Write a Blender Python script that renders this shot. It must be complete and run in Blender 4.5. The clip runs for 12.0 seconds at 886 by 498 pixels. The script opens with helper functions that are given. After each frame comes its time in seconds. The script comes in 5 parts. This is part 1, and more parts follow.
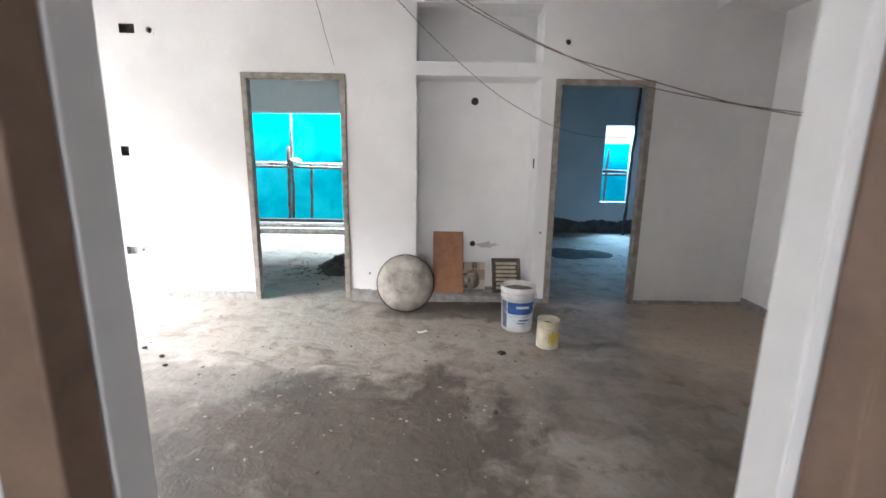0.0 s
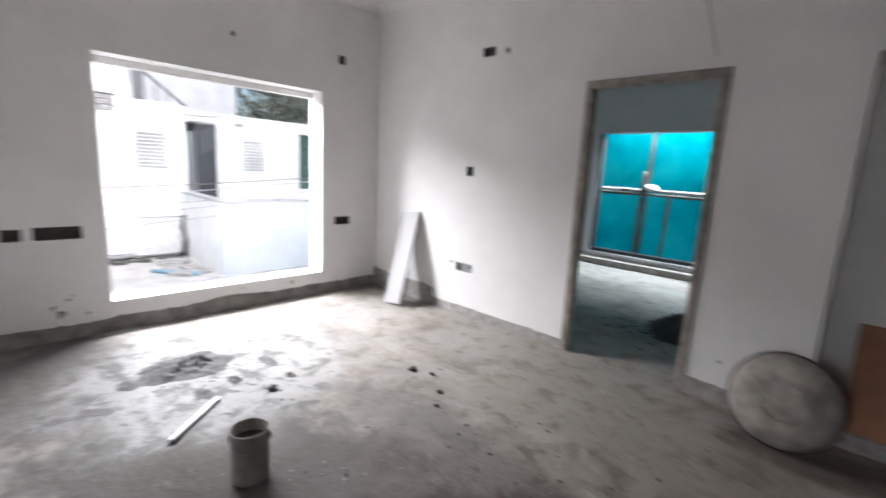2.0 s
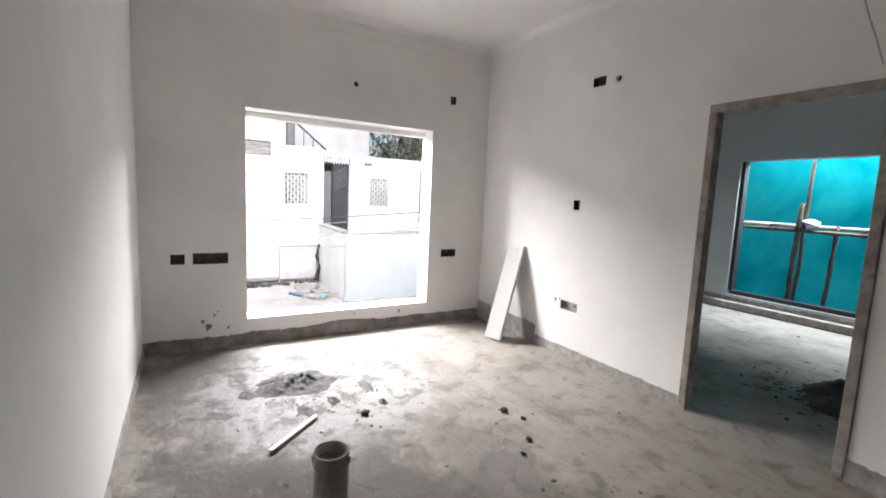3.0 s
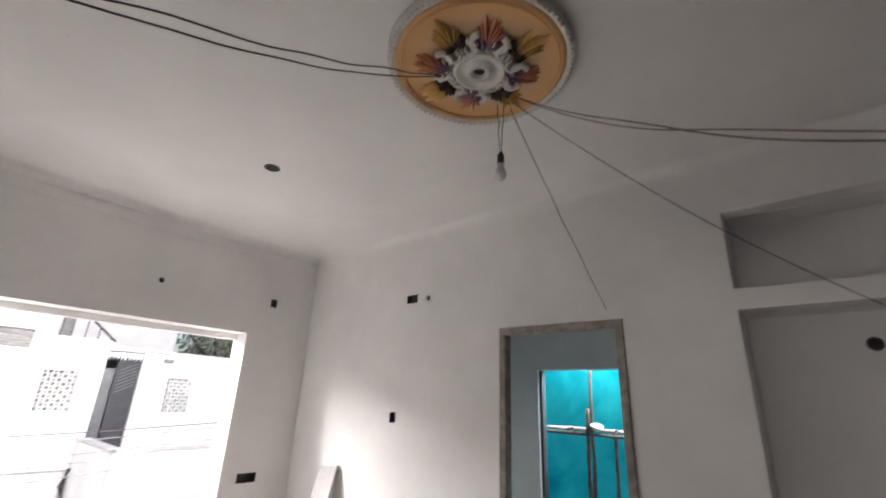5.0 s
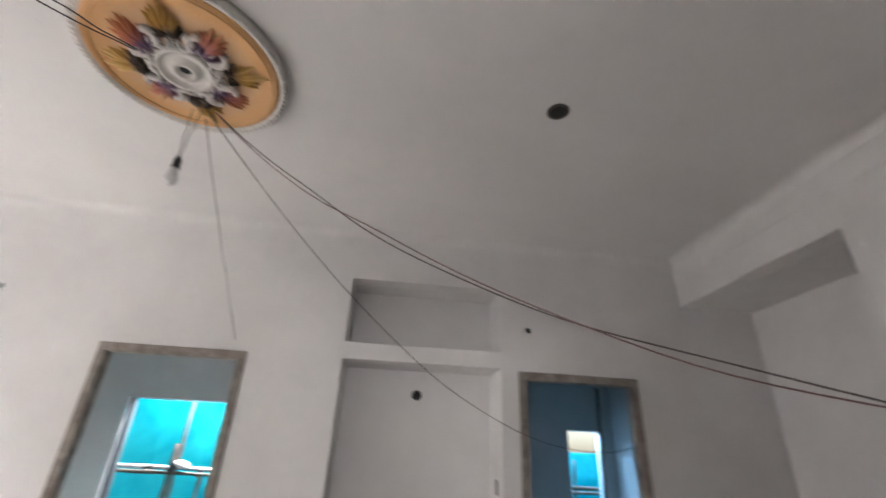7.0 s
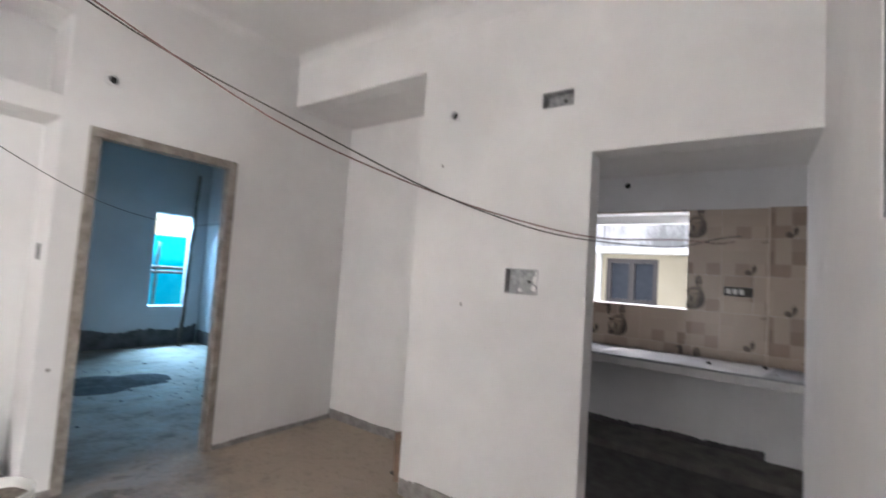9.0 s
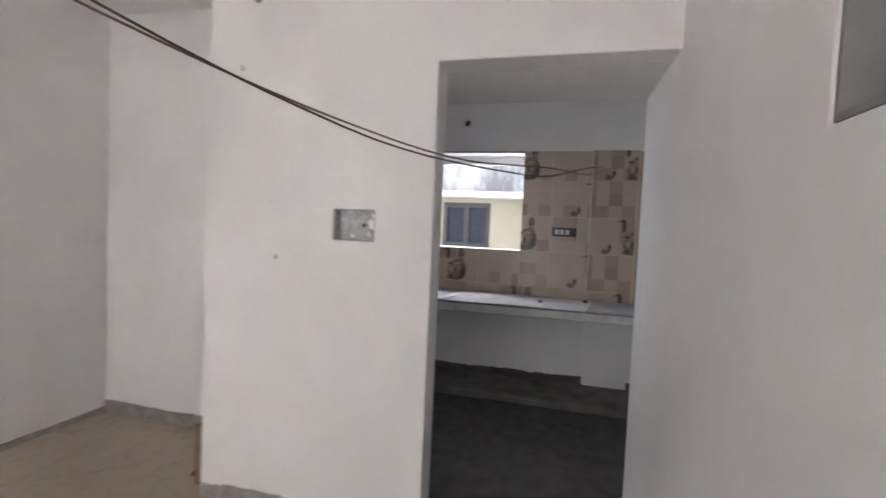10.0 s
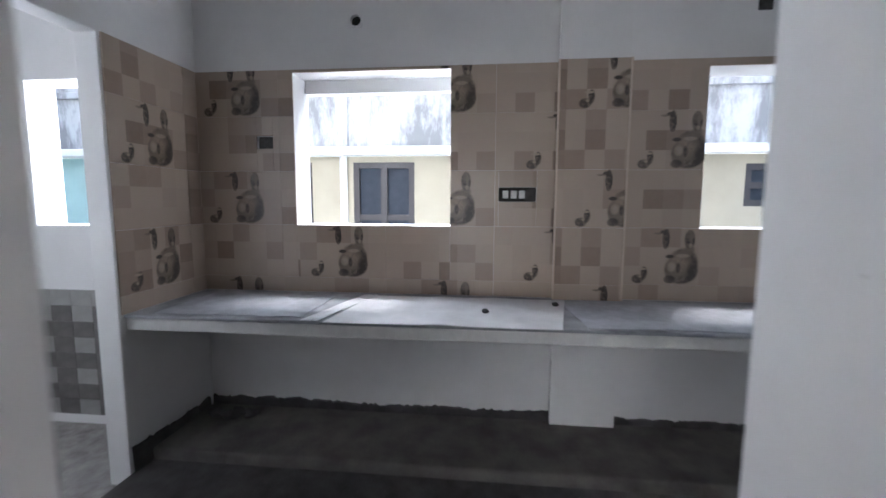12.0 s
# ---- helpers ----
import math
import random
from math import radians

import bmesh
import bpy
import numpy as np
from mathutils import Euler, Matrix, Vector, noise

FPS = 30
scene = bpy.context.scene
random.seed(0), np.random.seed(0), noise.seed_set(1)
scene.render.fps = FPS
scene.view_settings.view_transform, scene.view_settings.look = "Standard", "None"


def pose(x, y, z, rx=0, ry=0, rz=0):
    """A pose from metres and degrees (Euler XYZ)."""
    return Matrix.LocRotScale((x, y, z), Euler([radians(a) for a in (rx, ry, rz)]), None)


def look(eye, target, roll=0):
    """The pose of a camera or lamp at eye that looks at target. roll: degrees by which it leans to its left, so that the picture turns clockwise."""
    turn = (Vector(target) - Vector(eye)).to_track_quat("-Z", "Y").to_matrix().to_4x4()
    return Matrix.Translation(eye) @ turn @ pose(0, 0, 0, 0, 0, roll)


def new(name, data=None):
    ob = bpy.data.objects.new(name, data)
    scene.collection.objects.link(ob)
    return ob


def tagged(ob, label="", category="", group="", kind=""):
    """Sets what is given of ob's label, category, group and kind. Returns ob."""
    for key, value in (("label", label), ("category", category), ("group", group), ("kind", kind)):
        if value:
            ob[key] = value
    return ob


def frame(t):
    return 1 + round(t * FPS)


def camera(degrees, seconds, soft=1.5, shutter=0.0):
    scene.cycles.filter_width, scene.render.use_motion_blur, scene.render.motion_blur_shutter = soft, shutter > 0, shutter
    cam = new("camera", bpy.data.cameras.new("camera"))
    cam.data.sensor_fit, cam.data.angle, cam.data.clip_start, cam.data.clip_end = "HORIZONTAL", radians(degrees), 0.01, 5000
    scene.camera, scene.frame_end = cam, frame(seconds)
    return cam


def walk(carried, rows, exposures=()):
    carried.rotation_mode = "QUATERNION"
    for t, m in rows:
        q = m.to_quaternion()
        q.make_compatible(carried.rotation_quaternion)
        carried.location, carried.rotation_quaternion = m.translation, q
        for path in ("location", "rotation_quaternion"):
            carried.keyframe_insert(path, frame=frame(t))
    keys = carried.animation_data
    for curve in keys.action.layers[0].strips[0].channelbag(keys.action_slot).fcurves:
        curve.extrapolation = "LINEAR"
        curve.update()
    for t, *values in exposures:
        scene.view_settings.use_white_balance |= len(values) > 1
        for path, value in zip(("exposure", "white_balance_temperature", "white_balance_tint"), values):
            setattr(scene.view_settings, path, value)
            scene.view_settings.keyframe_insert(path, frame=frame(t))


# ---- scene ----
cam = camera(90.6, 12.0, shutter=0.5)
PATH = [
    (0, (-0.142, 0.176, 1.382), (-0.119, 2.134, 0.976), 0.9),
    (0.5, (-0.139, 0.41, 1.343), (-0.235, 2.368, 0.947), 0.1),
    (1, (-0.123, 0.65, 1.394), (-0.557, 2.559, 0.987), 0.3),
    (1.5, (-0.148, 0.909, 1.359), (-0.999, 2.675, 0.962), 2.2),
    (2, (-0.273, 1.122, 1.402), (-1.632, 2.546, 1.047), 3.0),
    (2.5, (-0.283, 1.216, 1.405), (-1.998, 2.201, 1.108), 2.4),
    (2.7, (-0.232, 1.248, 1.404), (-1.951, 2.231, 1.121), 2.5),
    (4.3, (-0.14, 1.371, 1.525), (-1.64, 2.626, 1.944), -0.0),
    (4.5, (-0.107, 1.395, 1.521), (-1.523, 2.712, 2.033), 1.1),
    (5, (-0.096, 1.379, 1.535), (-1.3, 2.831, 2.199), 2.5),
    (5.5, (-0.087, 1.35, 1.526), (-1.129, 2.848, 2.344), 3.2),
    (6, (-0.073, 1.319, 1.511), (-0.937, 2.888, 2.402), 4.2),
    (6.5, (-0.063, 1.282, 1.502), (-0.499, 3.0, 2.428), 5.6),
    (7, (-0.032, 1.183, 1.492), (0.164, 2.974, 2.361), 2.7),
    (7.5, (-0.029, 1.083, 1.493), (0.585, 2.845, 2.213), 2.6),
    (7.7, (-0.024, 1.07, 1.462), (0.784, 2.773, 2.131), 3.9),
    (9.3, (0.13, 1.211, 1.353), (1.882, 2.176, 1.352), 3.3),
    (9.5, (0.23, 1.254, 1.346), (2.06, 2.06, 1.318), 2.7),
    (10, (0.517, 1.346, 1.348), (2.456, 1.831, 1.266), 2.6),
    (10.5, (0.854, 1.425, 1.333), (2.846, 1.555, 1.207), 1.3),
    (11, (1.224, 1.384, 1.338), (3.212, 1.486, 1.146), 0.4),
    (11.5, (1.622, 1.363, 1.345), (3.602, 1.521, 1.118), 0.2),
    (12, (2.021, 1.411, 1.35), (3.998, 1.617, 1.131), 0.2),
]
EXPOSURES = [(0.0, 3.05, 6000, 11), (1.0, 2.2, 5950, 11), (2.0, 1.42, 5950, 12), (2.5, 1.4, 6150, 12), (4.5, 1.5, 6350, 14), (5.0, 1.52, 6380, 14), (5.5, 1.7, 6400, 15), (7.0, 2.5, 6230, 14), (7.7, 2.95, 6230, 14), (9.5, 3.5, 6130, 13), (10.5, 3.5, 6130, 13), (11.0, 3.48, 6080, 12), (11.5, 3.52, 5900, 11), (12.0, 3.85, 5700, 10)]
walk(cam, [(t, look(eye, target, roll)) for t, eye, target, roll in PATH], EXPOSURES)

# ---- world, sun and exposure ----
SKY = 0.066
world = bpy.data.worlds.new("sky")
scene.world = world
world.use_nodes = True
wn = world.node_tree
sky = wn.nodes.new("ShaderNodeTexSky")
sky.sky_type = "NISHITA"
sky.sun_disc = False
sky.sun_elevation = radians(56)
sky.sun_rotation = radians(117)
sky.air_density, sky.dust_density = 1.2, 3.0
wn.nodes["Background"].inputs["Strength"].default_value = SKY
wn.links.new(sky.outputs["Color"], wn.nodes["Background"].inputs["Color"])
sun_data = bpy.data.lights.new("sun", "SUN")
sun_data.energy, sun_data.angle, sun_data.color = 0.4, radians(12), (1.0, 0.95, 0.88)
sun = new("sun", sun_data)
sun.matrix_world = look((12, -6, 20), (0, 0, 0))


def sky_lamp(name, eye, target, wide, deep, watts, color=(1.0, 0.96, 0.92)):
    """An unseen area lamp added outdoors, standing in for the open sky's light."""
    data = bpy.data.lights.new(name, "AREA")
    data.shape, data.size, data.size_y, data.energy, data.color = "RECTANGLE", wide, deep, watts, color
    ob = new(name, data)
    ob.matrix_world = look(eye, target)


sky_lamp("sky_light_west", (-6.0, 2.55, 3.08), (0.0, 2.55, 1.1), 3.4, 1.2, 400)
# added overhead so that the brightened yard throws light into the room
sky_lamp("sky_light_yard", (-7.2, 2.3, 5.4), (-7.1, 2.3, 0.0), 4.4, 6.0, 60)
sky_lamp("sky_light_bedroom", (-2.2, 8.82, 2.75), (-2.2, 5.2, 0.9), 2.6, 0.45, 150, (0.92, 0.99, 1.0))
sky_lamp("sky_light_back_room", (3.24, 9.3, 2.35), (2.4, 6.8, 0.3), 0.9, 0.5, 48, (0.35, 0.68, 1.0))
sky_lamp("sky_light_kitchen", (5.6, 1.9, 3.1), (3.8, 1.9, 0.7), 5.4, 1.0, 8, (0.95, 0.97, 1.0))
# added out of view beside the kitchen window to brighten the kitchen
sky_lamp("sky_light_side", (5.55, 3.55, 1.6), (3.2, 1.3, 0.9), 0.9, 1.4, 19, (0.95, 0.97, 1.0))

# added lamp at an assumed, unseen entrance; brightens the north wall and niche
sky_lamp("sky_light_entrance", (-0.6, -3.5, 2.0), (0.1, 0.6, 1.5), 1.1, 1.4, 14)


# ---- node helpers and materials ----
class Nodes:
    """Short hand for building a node material."""

    def __init__(self, name):
        self.mat = bpy.data.materials.new(name)
        self.mat.use_nodes = True
        self.nt = self.mat.node_tree
        self.bsdf = self.nt.nodes["Principled BSDF"]

    def add(self, kind, **given):
        node = self.nt.nodes.new(kind)
        for key, value in given.items():
            self.put(node.inputs[key.replace("_", " ")], value)
        return node

    def put(self, socket, value):
        if isinstance(value, bpy.types.NodeSocket):
            self.nt.links.new(value, socket)
        else:
            socket.default_value = value

    def coords(self, out="Object"):
        return self.add("ShaderNodeTexCoord").outputs[out]

    def position(self):
        return self.add("ShaderNodeNewGeometry").outputs["Position"]

    def math(self, op, a, b=0.0, c=0.0):
        node = self.nt.nodes.new("ShaderNodeMath")
        node.operation = op
        for n, v in enumerate((a, b, c)):
            self.put(node.inputs[n], v)
        return node.outputs[0]

    def noise(self, vec, scale, detail=4.0, rough=0.55, distort=0.0):
        node = self.add("ShaderNodeTexNoise", Vector=vec, Scale=scale, Detail=detail, Roughness=rough, Distortion=distort)
        return node.outputs["Fac"]

    def ramp(self, fac, *stops):
        node = self.nt.nodes.new("ShaderNodeValToRGB")
        self.put(node.inputs["Fac"], fac)
        while len(node.color_ramp.elements) < len(stops):
            node.color_ramp.elements.new(0.5)
        for e, (at, col) in zip(node.color_ramp.elements, stops):
            e.position = at
            e.color = (*col, 1) if isinstance(col, tuple) else (col, col, col, 1)
        return node.outputs["Color"]

    def mix(self, fac, a, b, blend="MIX"):
        node = self.nt.nodes.new("ShaderNodeMix")
        node.data_type, node.blend_type = "RGBA", blend
        self.put(node.inputs[0], fac)
        for socket, v in ((node.inputs[6], a), (node.inputs[7], b)):
            self.put(socket, (*v, 1) if isinstance(v, tuple) else v)
        return node.outputs[2]

    def bump(self, height, strength=0.3, distance=0.01):
        node = self.add("ShaderNodeBump", Height=height, Strength=strength, Distance=distance)
        self.put(self.bsdf.inputs["Normal"], node.outputs["Normal"])

    def done(self, color=None, rough=0.6, metal=0.0):
        if color is not None:
            self.put(self.bsdf.inputs["Base Color"], (*color, 1) if isinstance(color, tuple) else color)
        self.put(self.bsdf.inputs["Roughness"], rough)
        self.put(self.bsdf.inputs["Metallic"], metal)
        return self.mat


def plain(name, color, rough=0.6, metal=0.0, vary=0.12, scale=9.0, relief=0.15, fine=60.0):
    """A surface with a base colour, blotches at two scales and fine relief."""
    n = Nodes(name)
    p = n.coords()
    big, small = n.noise(p, scale, 4), n.noise(p, fine, 3)
    dark = tuple(c * (1 - vary * 1.6) for c in color)
    light = tuple(min(1.0, c * (1 + vary)) for c in color)
    col = n.mix(n.ramp(big, (0.3, 0.0), (0.7, 1.0)), dark, light)
    col = n.mix(0.25, col, n.mix(small, dark, light))
    n.bump(small, relief, 0.004)
    return n.done(col, rough, metal)


def plaster_material(name, color, stain=0.10):
    """Wall putty: trowel waves, faint patches and specks."""
    n = Nodes(name)
    p = n.position()
    waves, patches, grain = n.noise(p, 1.3, 5, 0.6), n.noise(p, 5.0, 5, 0.6, 0.6), n.noise(p, 140.0, 2)
    dark = tuple(c * (1 - stain) for c in color)
    col = n.mix(n.ramp(waves, (0.35, 0.0), (0.65, 1.0)), dark, color)
    col = n.mix(n.math("MULTIPLY", n.ramp(patches, (0.55, 0.0), (0.75, 1.0)), 0.45), col, tuple(c * 0.92 for c in color))
    specks = n.add("ShaderNodeTexVoronoi", Vector=p, Scale=3.2)
    dots = n.ramp(specks.outputs["Distance"], (0.0, 1.0), (0.016, 0.0))
    col = n.mix(n.math("MULTIPLY", dots, 0.6), col, (0.22, 0.2, 0.18))
    n.bump(n.math("ADD", n.math("MULTIPLY", waves, 1.2), n.math("ADD", patches, n.math("MULTIPLY", grain, 0.12))), 0.22, 0.012)
    return n.done(col, 0.75)


def floor_material():
    """Bare concrete: pale cement dust, brown trodden earth, damp stains and scraped mortar ridges."""
    n = Nodes("dusty_concrete")
    p = n.position()
    sep = n.add("ShaderNodeSeparateXYZ", Vector=p)
    x, y = sep.outputs["X"], sep.outputs["Y"]
    stain = n.noise(p, 0.8, 4, 0.55, 0.3)
    cloud = n.noise(p, 2.0, 6, 0.6, 0.35)
    mottle = n.noise(p, 6.0, 6, 0.6, 0.35)
    fine = n.noise(p, 22.0, 4, 0.55, 0.6)
    grit = n.noise(p, 90.0, 3, 0.7)
    smear = n.add("ShaderNodeMapping", Vector=p, Rotation=(0, 0, 0.6), Scale=(1.0, 1.5, 1.0))
    scrape = n.noise(smear.outputs[0], 2.2, 7, 0.62, 0.45)

    def patch(cx, cy, rx, ry):
        """Falls from below 0 inside a ragged oval to over 1 outside it."""
        dx, dy = n.math("DIVIDE", n.math("SUBTRACT", x, cx), rx), n.math("DIVIDE", n.math("SUBTRACT", y, cy), ry)
        rag = n.math("ADD", n.math("MULTIPLY", n.math("SUBTRACT", cloud, 0.5), 2.6), n.math("MULTIPLY", n.math("SUBTRACT", mottle, 0.5), 1.8))
        return n.math("MULTIPLY", n.math("ADD", n.math("ADD", n.math("MULTIPLY", dx, dx), n.math("MULTIPLY", dy, dy)), rag), 0.5)

    # brown earth trodden in from the door side, pale cement dust on the window side
    side = n.math("ADD", n.math("MULTIPLY", x, 0.32), n.math("MULTIPLY", n.math("SUBTRACT", stain, 0.5), 1.6))
    col = n.mix(n.ramp(n.math("ADD", n.math("MULTIPLY", side, 0.4), 0.60), (0.25, 0.0), (0.75, 1.0)), (0.47, 0.455, 0.435), (0.53, 0.44, 0.36))
    col = n.mix(n.ramp(cloud, (0.44, 0.0), (0.62, 0.7)), col, (0.50, 0.46, 0.415))
    col = n.mix(n.math("MULTIPLY", n.ramp(stain, (0.38, 1.0), (0.52, 0.0)), 0.5), col, (0.25, 0.205, 0.165))
    # thin scrapings, pale where dry and dark where damp
    col = n.mix(n.math("MULTIPLY", n.ramp(scrape, (0.53, 0.0), (0.60, 1.0)), 0.4), col, (0.53, 0.50, 0.46))
    col = n.mix(n.math("MULTIPLY", n.ramp(scrape, (0.38, 1.0), (0.46, 0.0)), 0.38), col, (0.20, 0.165, 0.14))
    col = n.mix(n.math("MULTIPLY", n.ramp(mottle, (0.34, 1.0), (0.46, 0.0)), 0.6), col, (0.21, 0.175, 0.145))
    col = n.mix(n.math("MULTIPLY", n.ramp(mottle, (0.55, 0.0), (0.64, 1.0)), 0.42), col, (0.56, 0.53, 0.49))
    # one large damp patch inside the entrance, and brown trails along the north wall and to the second door
    for cx, cy, rx, ry, wet in ((-0.55, 2.1, 0.95, 0.72, 0.85), (-1.7, 2.15, 0.7, 0.35, 0.45), (0.9, 2.55, 0.8, 0.45, 0.2), (0.15, 4.05, 0.95, 0.28, 0.7)):
        col = n.mix(n.ramp(patch(cx, cy, rx, ry), (0.28, wet), (0.62, 0.0)), col, (0.13, 0.102, 0.082))
    # grey wet ground trodden round the mixing place, and a dark patch in the south-west corner
    for cx, cy, rx, ry, wet in ((-2.3, 1.7, 1.25, 0.62, 0.88), (-3.75, 1.35, 0.85, 0.42, 0.85), (-1.6, 2.6, 0.9, 0.3, 0.45), (-3.3, 3.0, 0.7, 0.3, 0.3)):
        col = n.mix(n.ramp(patch(cx, cy, rx, ry), (0.25, wet), (0.70, 0.0)), col, (0.14, 0.13, 0.122))
    # pale tan plaster dust in the corner by the second door
    col = n.mix(n.ramp(patch(2.35, 3.55, 0.9, 0.9), (0.30, 0.85), (0.75, 0.0)), col, (0.82, 0.69, 0.56))
    # slick cement slurry round the mixing place
    slurry = n.ramp(patch(-3.25, 2.0, 0.85, 0.80), (0.30, 1.0), (0.55, 0.0))
    slick = n.mix(n.ramp(mottle, (0.40, 1.0), (0.50, 0.0)), (0.40, 0.40, 0.40), (0.13, 0.127, 0.123))
    col = n.mix(n.math("MULTIPLY", slurry, 0.85), col, slick)
    col = n.mix(n.math("MULTIPLY", n.ramp(fine, (0.34, 1.0), (0.46, 0.0)), 0.20), col, (0.17, 0.145, 0.125))
    col = n.mix(n.math("MULTIPLY", n.ramp(grit, (0.3, 1.0), (0.42, 0.0)), 0.14), col, (0.15, 0.13, 0.115))
    col = n.mix(1.0, col, (0.61, 0.60, 0.585), "MULTIPLY")
    height = n.math("ADD", n.math("MULTIPLY", cloud, 1.4), n.math("ADD", n.math("MULTIPLY", mottle, 0.8), n.math("ADD", n.math("MULTIPLY", scrape, 0.8), n.math("ADD", n.math("MULTIPLY", fine, 0.16), n.math("MULTIPLY", grit, 0.03)))))
    n.bump(height, 0.7, 0.03)
    dull = n.ramp(cloud, (0.35, 0.62), (0.65, 0.86))
    n.put(n.bsdf.inputs["Specular IOR Level"], 0.35)
    return n.done(col, n.math("SUBTRACT", dull, n.math("MULTIPLY", slurry, 0.14)))


WALL = plaster_material("white_putty", (0.86, 0.845, 0.83))
# greyed copy of the putty: dimness of side rooms and passage put into colour
WALL_DIM = plaster_material("dimmed_putty", (0.55, 0.56, 0.57))
CEIL = plaster_material("ceiling_paint", (0.85, 0.835, 0.82), 0.06)
FLOOR = floor_material()
CEMENT = plain("raw_cement", (0.34, 0.32, 0.30), 0.85, vary=0.3, scale=14, relief=0.6)
CEMENT_DARK = plain("dark_cement", (0.095, 0.087, 0.082), 0.8, vary=0.35, scale=9, relief=0.6)
OUT_WHITE = plain("outdoor_white_paint", (0.72, 0.72, 0.71), 0.8, vary=0.10, scale=1.6)


# ---- geometry helpers ----
def mesh_object(name, bm, material, smooth=False):
    data = bpy.data.meshes.new(name)
    bm.to_mesh(data)
    bm.free()
    if smooth:
        for poly in data.polygons:
            poly.use_smooth = True
    for m in material if isinstance(material, (list, tuple)) else (material,):
        data.materials.append(m)
    return new(name, data)


def part(name, bm, material, parent, label="", smooth=False):
    ob = mesh_object(name, bm, material, smooth)
    ob.parent = parent
    return tagged(ob, label) if label else ob


def thing(name, label, category, at=None, group=""):
    ob = new(name)
    ob.empty_display_size = 0.05
    if at is not None:
        ob.matrix_world = at
    return tagged(ob, label, category, group)


def box(bm, x0, x1, y0, y1, z0, z1):
    v = [bm.verts.new((x, y, z)) for x in (x0, x1) for y in (y0, y1) for z in (z0, z1)]
    for f in ((0, 1, 3, 2), (4, 6, 7, 5), (0, 4, 5, 1), (2, 3, 7, 6), (0, 2, 6, 4), (1, 5, 7, 3)):
        bm.faces.new([v[i] for i in f])


def boxes(*many):
    bm = bmesh.new()
    for b in many:
        box(bm, *b)
    return bm


def bevelled(bm, width, segments=2):
    bmesh.ops.recalc_face_normals(bm, faces=bm.faces[:])
    bmesh.ops.bevel(bm, geom=bm.edges[:], offset=width, segments=segments, affect="EDGES", profile=0.5)
    return bm


def lathe(profile, steps=40, bm=None):
    """Turns rows of radius and height round the z axis."""
    bm = bm or bmesh.new()
    rings = []
    for r, z in profile:
        if r < 1e-6:
            rings.append([bm.verts.new((0, 0, z))])
        else:
            rings.append([bm.verts.new((r * math.cos(a), r * math.sin(a), z)) for a in [2 * math.pi * k / steps for k in range(steps)]])
    for low, high in zip(rings, rings[1:]):
        for k in range(steps):
            j = (k + 1) % steps
            a, b, c, d = low[k % len(low)], low[j % len(low)], high[j % len(high)], high[k % len(high)]
            some = list(dict.fromkeys((a, b, c, d)))
            if len(some) > 2:
                bm.faces.new(some)
    bmesh.ops.recalc_face_normals(bm, faces=bm.faces[:])
    return bm


def tube(points, radius, sides=8, bm=None):
    """A round bar of given radius, or radii, through points."""
    bm = bm or bmesh.new()
    pts = [Vector(p) for p in points]
    radii = radius if isinstance(radius, (list, tuple)) else [radius] * len(pts)
    rings = []
    for i, p in enumerate(pts):
        way = (pts[min(i + 1, len(pts) - 1)] - pts[max(i - 1, 0)]).normalized()
        side = way.orthogonal().normalized() if i == 0 else (side - way * side.dot(way)).normalized()
        up = way.cross(side)
        rings.append([bm.verts.new(p + radii[i] * (side * math.cos(a) + up * math.sin(a))) for a in [2 * math.pi * k / sides for k in range(sides)]])
    for low, high in zip(rings, rings[1:]):
        for k in range(sides):
            j = (k + 1) % sides
            bm.faces.new((low[k], low[j], high[j], high[k]))
    bm.faces.new(rings[0][::-1])
    bm.faces.new(rings[-1])
    return bm


